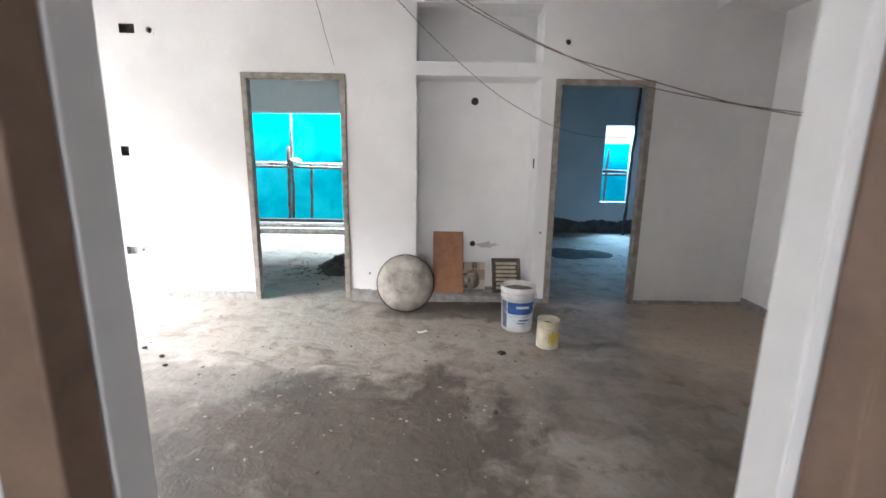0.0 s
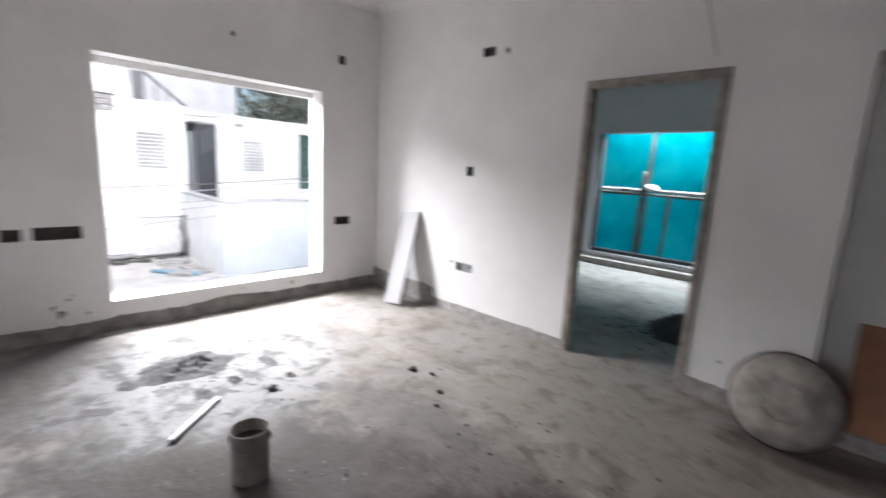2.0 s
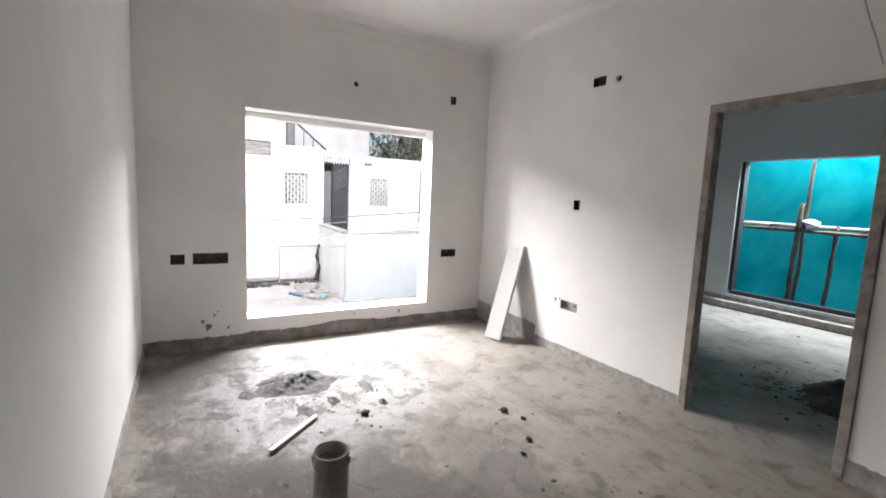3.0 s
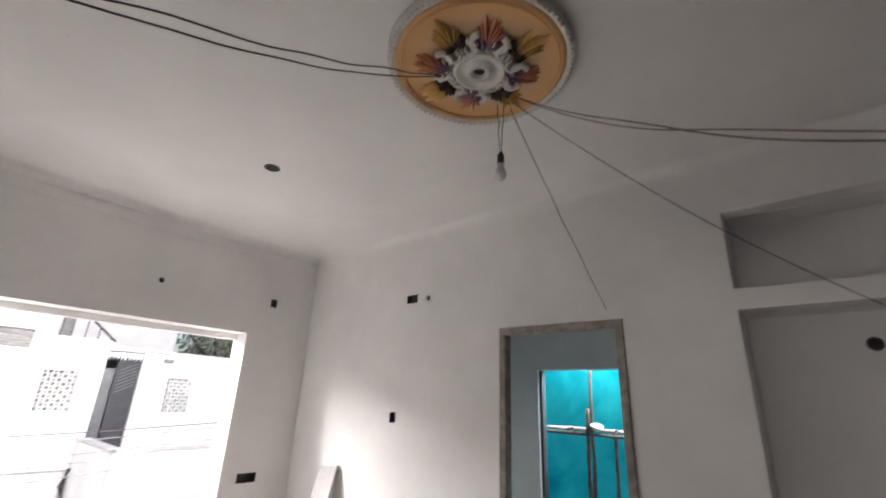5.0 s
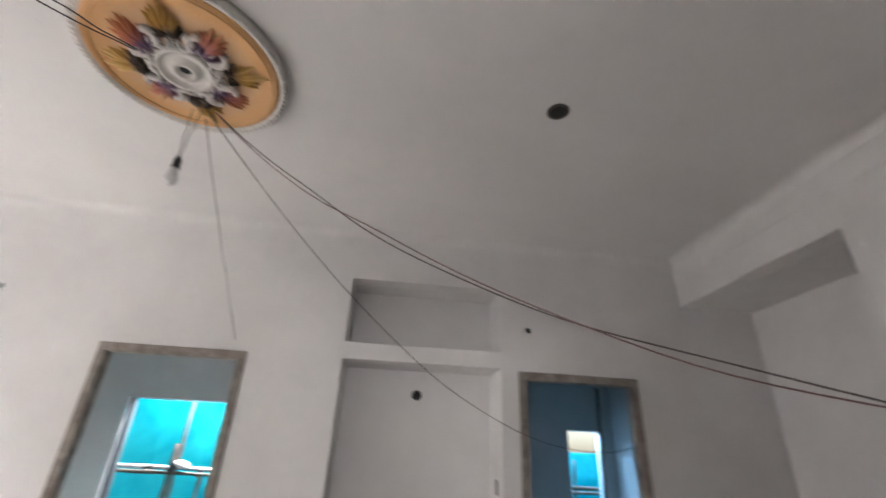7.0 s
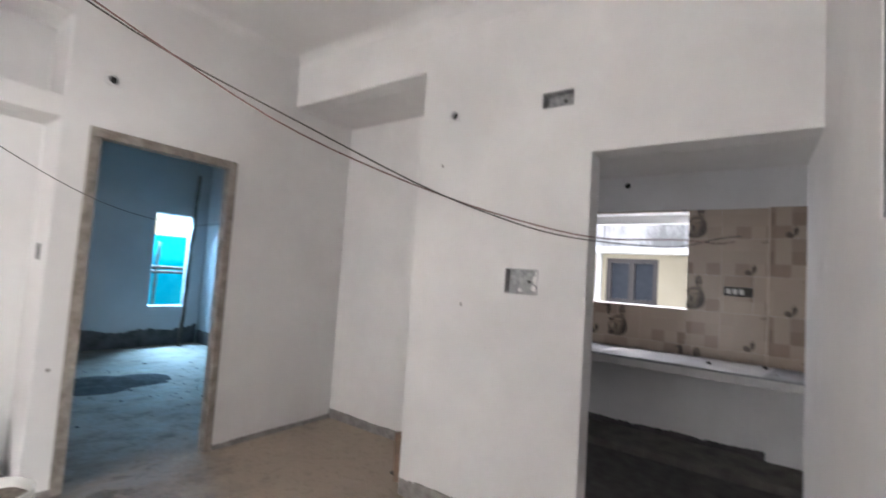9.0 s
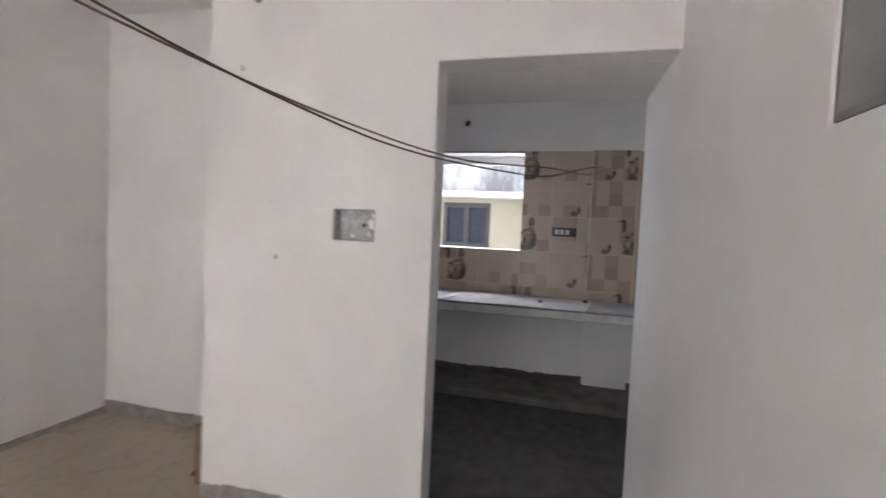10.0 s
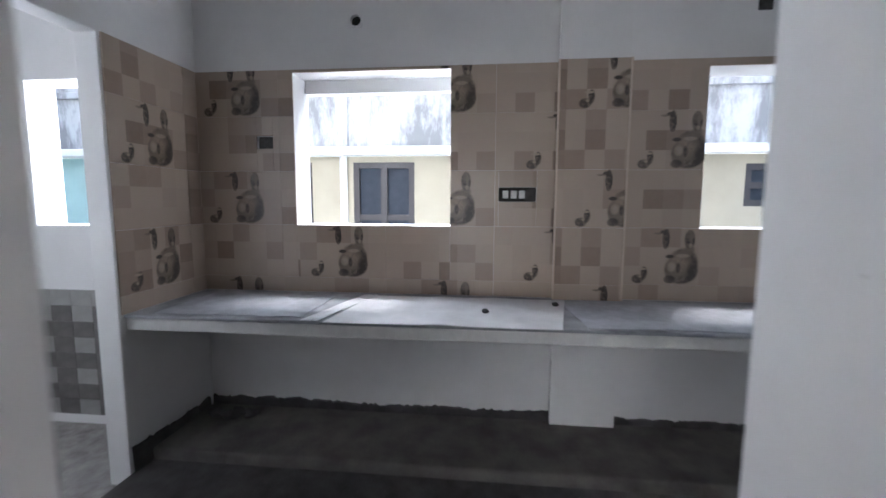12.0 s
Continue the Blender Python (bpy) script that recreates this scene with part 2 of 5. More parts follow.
def slab(name, axis, face, back, a0, a1, z0, z1, material, holes=(), soft=0.006):
    """A wall with thickness; holes (a0, a1, z0, z1) go right through it."""
    cuts_a = sorted({a0, a1, *(min(max(h[n], a0), a1) for h in holes for n in (0, 1))})
    cuts_z = sorted({z0, z1, *(min(max(h[n], z0), z1) for h in holes for n in (2, 3))})
    na, nz = len(cuts_a) - 1, len(cuts_z) - 1

    def solid(i, k):
        if not (0 <= i < na and 0 <= k < nz):
            return False
        a, z = (cuts_a[i] + cuts_a[i + 1]) / 2, (cuts_z[k] + cuts_z[k + 1]) / 2
        return not any(h[0] < a < h[1] and h[2] < z < h[3] for h in holes)

    bm = bmesh.new()
    made = {}

    def vert(i, k, d):
        if (i, k, d) not in made:
            at = (cuts_a[i], d, cuts_z[k]) if axis == "y" else (d, cuts_a[i], cuts_z[k])
            made[i, k, d] = bm.verts.new(at)
        return made[i, k, d]

    for i in range(na):
        for k in range(nz):
            if not solid(i, k):
                continue
            for d in (face, back):
                bm.faces.new([vert(i, k, d), vert(i + 1, k, d), vert(i + 1, k + 1, d), vert(i, k + 1, d)])
            for (di, dk), (p, q) in (((-1, 0), ((i, k), (i, k + 1))), ((1, 0), ((i + 1, k), (i + 1, k + 1))), ((0, -1), ((i, k), (i + 1, k))), ((0, 1), ((i, k + 1), (i + 1, k + 1)))):
                if not solid(i + di, k + dk):
                    bm.faces.new([vert(*p, face), vert(*q, face), vert(*q, back), vert(*p, back)])
    bmesh.ops.recalc_face_normals(bm, faces=bm.faces[:])
    ob = tagged(mesh_object(name, bm, material), kind="structure")
    if soft:
        mod = ob.modifiers.new("worn_edges", "BEVEL")
        mod.width, mod.segments, mod.limit_method, mod.angle_limit = soft, 2, "ANGLE", radians(40)
        mod.use_clamp_overlap = True
    return ob


# ---- the plan, in metres ----
H = 3.09                       # ceiling
N, NB = 4.30, 4.44             # north wall, face and back
W, WB = -4.445, -4.68          # west wall
S, SB = 0.94, 0.84             # south wall
E, EB = 2.245, 2.385           # east wall
K, KB = 4.54, 4.76             # kitchen's outer wall
D1 = (-1.91, -0.985)           # first door, outside of its frame
D2 = (0.897, 1.785)
NX = (-0.35, 0.765)            # niche
NBACK = 4.63

# holes for switch boxes and conduits: centre along the wall, height, width, height of box; 0 wide: round
NORTH_BOXES = [(-2.864, 2.44, 0.13, 0.075), (-3.011, 1.401, 0.07, 0.085), (-3.014, 0.472, 0.20, 0.08)]
NORTH_ROUND = [(-2.67, 2.428), (0.982, 2.398)]
WEST_BOXES = [(3.826, 2.472, 0.07, 0.085), (3.845, 0.792, 0.19, 0.085), (1.204, 0.802, 0.105, 0.085), (1.45, 0.805, 0.27, 0.095)]
WEST_ROUND = [(2.725, 2.47)]
EAST_BOXES = [(2.02, 2.34, 0.17, 0.085), (2.178, 1.356, 0.19, 0.135)]
EAST_ROUND = [(2.685, 2.352)]
SOUTH_BOXES = [(-1.29, 1.43, 0.20, 0.175)]


def gaps(boxed, rounds):
    some = [(a - w / 2, a + w / 2, z - h / 2, z + h / 2) for a, z, w, h in boxed]
    return some + [(a - 0.036, a + 0.036, z - 0.036, z + 0.036) for a, z in rounds]


# ---- the large structure ----
slab("wall_north", "y", N, NB, W, 2.87, 0, H, WALL,
     [(*D1, 0, 2.10), (*D2, 0, 2.09), (*NX, 0, 2.10), (*NX, 2.22, 2.695)] + gaps(NORTH_BOXES, NORTH_ROUND))
slab("wall_west", "x", W, WB, SB, NB, 0, H, WALL, [(1.735, 3.588, 0.24, 2.12)] + gaps(WEST_BOXES, WEST_ROUND))
tagged(mesh_object("window_lintel", bevelled(boxes((WB + 0.002, WB + 0.06, 1.738, 3.585, 2.062, 2.119)), 0.006), WALL), kind="structure")
slab("wall_south", "y", S, SB, W, 2.84, 0, H, WALL, [(-0.692, 0.464, 0, 2.13), (0.81, 1.33, 1.54, 2.15)] + gaps(SOUTH_BOXES, []))
slab("wall_east", "x", E, EB, SB, NB, 0, H, WALL, [(2.93, NB, 0, 2.68), (SB, 1.826, 0, 2.03)] + gaps(EAST_BOXES, EAST_ROUND))
# niche: sides, back, shelf and floor
for name, b in (("wall_niche_back", (NX[0], NX[1], NBACK, NBACK + 0.06, 0, 2.76)), ("wall_niche_west", (NX[0] - 0.06, NX[0], NB, NBACK + 0.06, 0, 2.76)),
                ("wall_niche_east", (NX[1], NX[1] + 0.06, NB, NBACK + 0.06, 0, 2.76)), ("niche_shelf", (NX[0], NX[1], NB, NBACK, 2.10, 2.22)),
                ("niche_top", (NX[0], NX[1], NB, NBACK, 2.695, 2.76))):
    tagged(mesh_object(name, boxes(b), WALL), kind="structure")
tagged(mesh_object("niche_ledge", boxes((NX[0], NX[1], N - 0.012, NBACK, -0.01, 0.062)), CEMENT), kind="structure")
# alcove beside the second door
slab("wall_alcove_back", "x", 2.87, 2.97, 2.83, NB, 0, 2.78, WALL)
slab("wall_alcove_side", "y", 2.93, 2.83, EB, 2.87, 0, 2.78, WALL)
tagged(mesh_object("alcove_soffit", boxes((EB, 2.87, 2.93, N, 2.68, 2.78)), WALL), kind="structure")
# deep lintel over the kitchen way
tagged(mesh_object("kitchen_lintel", boxes((EB, 2.84, S, 1.95, 2.03, H)), WALL), kind="structure")
# kitchen
SOCK, KH2 = (1.148, 1.358, 1.346, 1.426), (2.68, 2.78, 1.652, 1.722)
KW1, KW2 = (1.632, 2.55, 1.203, 2.078), (-0.62, 0.272, 1.203, 2.055)
slab("wall_kitchen_outer", "x", K, KB, -1.3, 3.15, -0.15, H, WALL, [KW1, KW2, KH2, SOCK, (2.136, 2.208, 2.319, 2.391)])
slab("wall_kitchen_north", "y", 3.15, 3.265, 2.97, KB, -0.15, H, WALL, [(2.97, 3.88, -0.15, 2.09)])
slab("wall_kitchen_south", "y", -1.3, -1.42, 2.4, KB, -0.15, H, WALL)
slab("wall_kitchen_west", "x", 2.52, 2.40, -1.3, SB, -0.15, H, WALL)
slab("wall_kitchen_corner", "x", 2.97, 2.84, 2.83, 3.15, -0.15, H, WALL)
tagged(mesh_object("kitchen_pillar", boxes((K - 0.05, K, 0.685, 1.045, -0.1, H)), WALL), kind="structure")
# utility room behind the kitchen's side door
slab("wall_utility_outer", "x", 4.42, 4.62, 3.265, 6.0, -0.15, H, WALL, [(3.5, 4.15, 1.195, 2.045)])
slab("wall_utility_north", "y", 6.0, 6.12, 2.97, 4.62, -0.15, H, WALL)
slab("wall_utility_west", "x", 2.97, 2.87, NB, 6.12, -0.15, H, WALL)
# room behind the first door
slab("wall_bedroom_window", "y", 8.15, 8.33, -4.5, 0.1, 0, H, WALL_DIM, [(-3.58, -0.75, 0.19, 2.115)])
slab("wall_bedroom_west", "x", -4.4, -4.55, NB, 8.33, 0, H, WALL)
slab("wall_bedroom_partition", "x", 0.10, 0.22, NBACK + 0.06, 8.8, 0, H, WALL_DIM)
# room behind the second door
BW = (2.965, 3.52, 0.60, 2.03)
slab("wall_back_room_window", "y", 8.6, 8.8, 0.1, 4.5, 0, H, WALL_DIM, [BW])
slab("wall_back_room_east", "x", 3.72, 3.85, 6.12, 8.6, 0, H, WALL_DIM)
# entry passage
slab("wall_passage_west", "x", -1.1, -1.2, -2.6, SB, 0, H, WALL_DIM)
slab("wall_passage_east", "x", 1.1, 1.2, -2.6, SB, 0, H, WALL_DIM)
# assumed opening, added to let the entrance lamp in
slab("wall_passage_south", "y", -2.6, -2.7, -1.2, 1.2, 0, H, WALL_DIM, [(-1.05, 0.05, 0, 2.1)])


def ground_sheet(name, x0, x1, y0, y1, z, step, rise, material, seed=0.0):
    """An uneven floor sheet with a solid edge below it."""
    nx, ny = max(1, round((x1 - x0) / step)), max(1, round((y1 - y0) / step))
    verts, faces = [], []
    for j in range(ny + 1):
        for i in range(nx + 1):
            x, y = x0 + (x1 - x0) * i / nx, y0 + (y1 - y0) * j / ny
            h = noise.noise((x * 1.1 + seed, y * 1.1, 0)) * 0.6 + noise.noise((x * 6 + seed, y * 6, 3)) * 0.4
            verts.append((x, y, z + rise * h))
    for j in range(ny):
        for i in range(nx):
            a = j * (nx + 1) + i
            faces.append((a, a + 1, a + nx + 2, a + nx + 1))
    data = bpy.data.meshes.new(name)
    data.from_pydata(verts, [], faces)
    for poly in data.polygons:
        poly.use_smooth = True
    data.materials.append(material)
    return tagged(new(name, data), kind="structure")


ground_sheet("floor", W, 2.4, SB, NB, 0, 0.06, 0.006, FLOOR)
ground_sheet("floor_alcove", 2.4, 2.87, 2.88, NB, 0, 0.06, 0.004, FLOOR)
ground_sheet("floor_kitchen", 2.4, K, -1.3, 3.15, 0, 0.12, 0.005, CEMENT_DARK)
ground_sheet("floor_passage", -1.1, 1.1, -2.6, SB, 0, 0.2, 0.004, FLOOR)
ground_sheet("floor_bedroom", -4.4, 0.1, NB, 8.15, 0, 0.12, 0.006, FLOOR, 4)
ground_sheet("floor_back_room", 0.22, 3.75, NB, 8.6, 0, 0.2, 0.005, FLOOR, 9)
ground_sheet("floor_utility", 2.97, 4.42, 3.15, 6.0, -0.06, 0.2, 0.004, CEMENT, 2)
# unseen mass added above the ceiling to shade the gap beside the kitchen
tagged(mesh_object("upper_storey", boxes((-4.68, KB, -2.7, 8.33, H + 0.16, 9.0)), OUT_WHITE), kind="structure")
tagged(mesh_object("ceiling", boxes((-4.7, KB, -2.7, 8.8, H, H + 0.15)), CEIL), kind="structure")

# ---- more materials ----
WOOD_GREY = plain("raw_grey_wood", (0.34, 0.30, 0.26), 0.8, vary=0.3, scale=16, relief=0.5)
WOOD_BROWN = plain("brown_primed_wood", (0.24, 0.155, 0.105), 0.6, vary=0.2, scale=7, relief=0.3)
PLY = plain("red_brown_plywood", (0.36, 0.17, 0.085), 0.6, vary=0.2, scale=10, relief=0.2)
GALV = plain("galvanised_steel", (0.42, 0.42, 0.42), 0.5, 0.6, vary=0.3, scale=30)
BLACK = plain("black_plastic", (0.02, 0.02, 0.02), 0.5, vary=0.2)
DARK_HOLE = plain("dark_hole_lining", (0.035, 0.033, 0.03), 0.9, vary=0.3)
WIRE_DARK = plain("dark_cable", (0.085, 0.07, 0.062), 0.5, vary=0.2)
WIRE_RED = plain("dusty_red_cable", (0.20, 0.11, 0.10), 0.5, vary=0.2)
WHITE_PLASTIC = plain("scuffed_white_plastic", (0.70, 0.69, 0.66), 0.45, vary=0.14, scale=12)
MORTAR = plain("dry_mortar", (0.30, 0.285, 0.265), 0.9, vary=0.4, scale=22, relief=0.9)
MORTAR_WET = plain("wet_mortar", (0.065, 0.062, 0.06), 0.72, vary=0.4, scale=18, relief=0.9)
SAND_DARK = plain("dark_sand", (0.045, 0.042, 0.04), 0.95, vary=0.4, scale=20, relief=0.8)
STONE = plain("grey_granite", (0.44, 0.435, 0.425), 0.5, vary=0.07, scale=14, relief=0.1, fine=220)


# ---- doors and trim ----
def door_frame(name, x0, x1, top, y_face, depth, width, material):
    """Jambs and head of a door frame set in a north or south wall."""
    base = tagged(new(name), kind="structure")
    y0, y1 = sorted((y_face, y_face + depth))
    for a, b in ((x0, x0 + width), (x1 - width, x1)):
        part("jamb", bevelled(boxes((a, b, y0, y1, 0, top - width)), 0.006), material, base)
    part("head", bevelled(boxes((x0, x1, y0, y1, top - width, top)), 0.006), material, base)
    return base


door_frame("door_1", D1[0], D1[1], 2.10, N - 0.014, 0.085, 0.052, WOOD_GREY)
door_frame("door_2", D2[0], D2[1], 2.09, N - 0.014, 0.085, 0.056, WOOD_GREY)
door_frame("door_3", -0.793, 0.586, 2.20, 0.838, -0.088, 0.098, WOOD_BROWN)


def cornice(name, axis, face, out, a0, a1, size=0.075, band=0.0):
    """A hollow cove between wall and ceiling, with a raised flat band under it if given."""
    bm = bmesh.new()
    arc = [(size * (1 - math.sin(t)), H - size * (1 - math.cos(t))) for t in [math.pi / 2 * k / 6 for k in range(7)]]
    ring = [(0.0, H - 0.001)] + [(d, z - 0.001) for d, z in arc]
    if band:
        ring[-1:] = [(0.006, H - size), (0.005, H - band + 0.003), (0.003, H - band), (0.0, H - band)]
    ends = []
    for a in (a0, a1):
        ends.append([bm.verts.new((a, face + out * d, z) if axis == "y" else (face + out * d, a, z)) for d, z in ring])
    for k in range(len(ring)):
        j = (k + 1) % len(ring)
        bm.faces.new((ends[0][k], ends[0][j], ends[1][j], ends[1][k]))
    bm.faces.new(ends[0])
    bm.faces.new(ends[1][::-1])
    bmesh.ops.recalc_face_normals(bm, faces=bm.faces[:])
    return tagged(mesh_object(name, bm, WALL), kind="structure")


cornice("trim_west", "x", W, 1, S, N, 0.085, 0.17)
cornice("trim_north", "y", N, -1, W, E)
cornice("trim_south", "y", S, 1, W, E, 0.085, 0.17)
cornice("trim_east", "x", E, -1, S, N, 0.085, 0.20)


def skirting(axis, face, out, a0, a1, height, seed, material=None):
    """The rough unpainted strip left along the foot of a wall, with an uneven upper edge."""
    steps = max(2, round((a1 - a0) / 0.015))
    verts, faces = [], []
    for i in range(steps + 1):
        a = a0 + (a1 - a0) * i / steps
        h = height * (1 + 0.35 * noise.noise((a * 1.7, seed, 0)) + 0.10 * noise.noise((a * 11, seed, 4)) + 0.14 * noise.noise((a * 41, seed, 6)))
        d = 0.006 + 0.007 * (0.5 + noise.noise((a * 7, seed, 9)))
        row = ((0.0, -0.01), (d + 0.008, -0.01), (d + 0.004, 0.02), (d, h - 0.006), (0.0, h))
        verts += [(a, face + out * u, z) if axis == "y" else (face + out * u, a, z) for u, z in row]
    for i in range(steps):
        for k in range(4):
            p = 5 * i + k
            faces.append((p, p + 1, p + 6, p + 5))
    data = bpy.data.meshes.new("baseboard")
    data.from_pydata(verts, [], faces)
    data.materials.append(material or CEMENT)
    return tagged(new("baseboard", data), kind="structure")


skirting("y", N, -1, W, -3.42, 0.19, 21)
skirting("y", N, -1, -3.42, D1[0], 0.085, 1)
skirting("y", N, -1, D1[1], NX[0], 0.11, 2)
skirting("y", N, -1, NX[1], D2[0], 0.05, 3)
skirting("y", N, -1, D2[1], 2.86, 0.035, 4)
# west strip: unpainted cement, darkened further for the shadow along the floor
skirting("x", W, 1, S, N, 0.115, 5, plain("shadowed_skirting", (0.26, 0.245, 0.23), 0.85, vary=0.4, scale=8, relief=0.6))
skirting("y", S, 1, W, -0.70, 0.06, 6)
skirting("y", S, 1, 0.47, 2.84, 0.05, 7)
skirting("x", E, -1, 1.84, 2.92, 0.09, 8)
skirting("x", 2.87, -1, 2.94, N, 0.075, 9)
skirting("y", 2.93, 1, 2.39, 2.86, 0.08, 10)
skirting("y", 8.15, -1, -4.4, 0.1, 0.16, 11)
skirting("x", -4.4, 1, 4.45, 8.14, 0.10, 12)
# taller dark strips along the back room's window and east walls
skirting("y", 8.6, -1, 0.25, 3.7, 0.26, 13, CEMENT_DARK)
skirting("x", 3.72, -1, 6.2, 8.58, 0.2, 14, CEMENT_DARK)


# ---- boxes and conduits in the walls ----
def wall_pose(axis, face, out, a, z):
    """Local x along the wall, y up, z out into the room."""
    o = Vector((0, out, 0)) if axis == "y" else Vector((out, 0, 0))
    up = Vector((0, 0, 1))
    side = up.cross(o)
    m = Matrix((side, up, o)).transposed().to_4x4()
    at = (a, face, z) if axis == "y" else (face, a, z)
    return Matrix.Translation(at) @ m


def switch_box(at, w, h, label, depth=0.05, back=None):
    base = thing("switch_box", label, "switch box", at, "wall boxes")
    bm = bmesh.new()
    t = 0.002
    box(bm, -w / 2, w / 2, -h / 2, h / 2, -depth - t, -depth)
    for s in (-1, 1):
        box(bm, *sorted((s * w / 2, s * (w / 2 - t))), -h / 2, h / 2, -depth, -0.003)
        box(bm, -w / 2, w / 2, *sorted((s * h / 2, s * (h / 2 - t))), -depth, -0.003)
    part("casing", bm, back or GALV, base)
    if w > 0.12:
        bm = lathe([(0.0, 0.0), (0.009, 0.0), (0.009, 0.004), (0.0, 0.004)], 12)
        bmesh.ops.translate(bm, verts=bm.verts[:], vec=(w * 0.15, 0, -depth + 0.001))
        # raised black disc, its colour giving the hole's shade
        part("knockout", bm, BLACK, base, "dark knockout hole")
    if h > 0.12 and back is GALV:
        for x, y, r, n in ((w * 0.36, 0.01, 0.024, 1), (w * 0.28, -0.035, 0.015, 2), (w * 0.40, 0.042, 0.014, 3), (-w * 0.12, -0.045, 0.010, 4)):
            bm = bmesh.new()
            bmesh.ops.create_icosphere(bm, subdivisions=2, radius=r)
            for v in bm.verts:
                v.co *= 1 + 0.5 * noise.noise(v.co * 60 + Vector((n, 0, 0)))
                v.co.z *= 0.3
            bmesh.ops.translate(bm, verts=bm.verts[:], vec=(x, y, -depth + 0.002))
            part("plaster_blob", bm, WALL, base, "dried white plaster splash", True)
    return base


def conduit_hole(at, r=0.026, size=0.037):
    """A round fan-box opening: a plaster collar round a dark pipe end."""
    base = thing("conduit_outlet", "round dark conduit outlet set in white plaster", "conduit outlet", at, "conduit outlets")
    bm = bmesh.new()
    steps = 24
    inner = [bm.verts.new((r * math.cos(a), r * math.sin(a), 0.0)) for a in [2 * math.pi * k / steps for k in range(steps)]]
    outer = []
    for k in range(steps):
        a = 2 * math.pi * k / steps
        c, s = math.cos(a), math.sin(a)
        q = size / max(abs(c), abs(s))
        outer.append(bm.verts.new((q * c, q * s, 0.0)))
    deep = [bm.verts.new((v.co.x, v.co.y, -0.03)) for v in inner]
    for k in range(steps):
        j = (k + 1) % steps
        bm.faces.new((inner[k], inner[j], outer[j], outer[k]))
        bm.faces.new((deep[k], deep[j], inner[j], inner[k]))
    part("collar", bm, WALL, base)
    part("pipe", lathe([(0.0, -0.06), (r, -0.06), (r, -0.028), (r - 0.003, -0.028), (r - 0.003, -0.05), (0.0, -0.05)], 20), DARK_HOLE, base, "dark pipe end")
    return base


# darker steel than GALV, for the boxes with dark insides
DARK_BOX = plain("dark_box_steel", (0.07, 0.065, 0.06), 0.7, 0.2, vary=0.4, scale=25)
for a, z, w, h in NORTH_BOXES:
    switch_box(wall_pose("y", N, -1, a, z), w, h, "empty galvanised switch box recessed in white wall", back=DARK_BOX if h < 0.08 else GALV if w > 0.15 else DARK_BOX)
for a, z, w, h in WEST_BOXES:
    switch_box(wall_pose("x", W, 1, a, z), w, h, "empty dark metal switch box recessed in window wall", back=DARK_BOX)
for a, z, w, h in EAST_BOXES:
    switch_box(wall_pose("x", E, -1, a, z), w, h, "empty galvanised switch box with mortar splashes", back=GALV)
for a, z, w, h in SOUTH_BOXES:
    switch_box(wall_pose("y", S, 1, a, z), w, h, "large empty dark switch box recessed in white wall", back=DARK_BOX)
for a, z in NORTH_ROUND:
    conduit_hole(wall_pose("y", N - 0.001, -1, a, z))
for a, z in WEST_ROUND:
    conduit_hole(wall_pose("x", W + 0.001, 1, a, z))
for a, z in EAST_ROUND:
    conduit_hole(wall_pose("x", E - 0.001, -1, a, z))
# surface outlets: niche back, niche side and ceiling; flat, with hole shade as colour
def flush_outlet(at, r, label):
    base = thing("conduit_outlet", label, "conduit outlet", at, "conduit outlets")
    part("collar", lathe([(r * 0.82, -0.004), (r * 0.82, 0.003), (r, 0.004), (r * 1.12, 0.0015), (r * 1.12, -0.004)], 24), CEMENT_DARK, base)
    part("pipe", lathe([(0, 0.0008), (r * 0.83, 0.0008)], 24), DARK_HOLE, base)


flush_outlet(wall_pose("y", NBACK, -1, 0.198, 1.925), 0.033, "round dark conduit outlet in niche wall")
flush_outlet(wall_pose("y", NBACK, -1, 0.215, 0.52), 0.026, "small dark pipe outlet low in niche wall")
for x, y in ((-2.862, 2.742), (0.69, 2.782)):
    flush_outlet(Matrix.Translation((x, y, H - 0.001)) @ pose(0, 0, 0, 180), 0.05, "round dark fan hook box in ceiling")
switch_box(wall_pose("x", NX[1] - 0.003, -1, 4.45, 1.345), 0.06, 0.09, "small empty switch box on niche side wall", depth=0.001, back=DARK_BOX)
# panel recess in the south wall; its grey lining is darkened for the shadow inside
base = thing("meter_recess", "shallow grey panel recess in white wall, darkened for its shadow", "wall recess")
part("lining", boxes((0.812, 1.328, 0.70, 0.715, 1.542, 2.148), (0.812, 0.822, 0.715, S - 0.004, 1.542, 2.148), (1.318, 1.328, 0.715, S - 0.004, 1.542, 2.148), (0.822, 1.318, 0.715, S - 0.004, 1.542, 1.552), (0.822, 1.318, 0.715, S - 0.004, 2.138, 2.148)), plaster_material("shadowed_recess_putty", (0.30, 0.30, 0.29)), base)


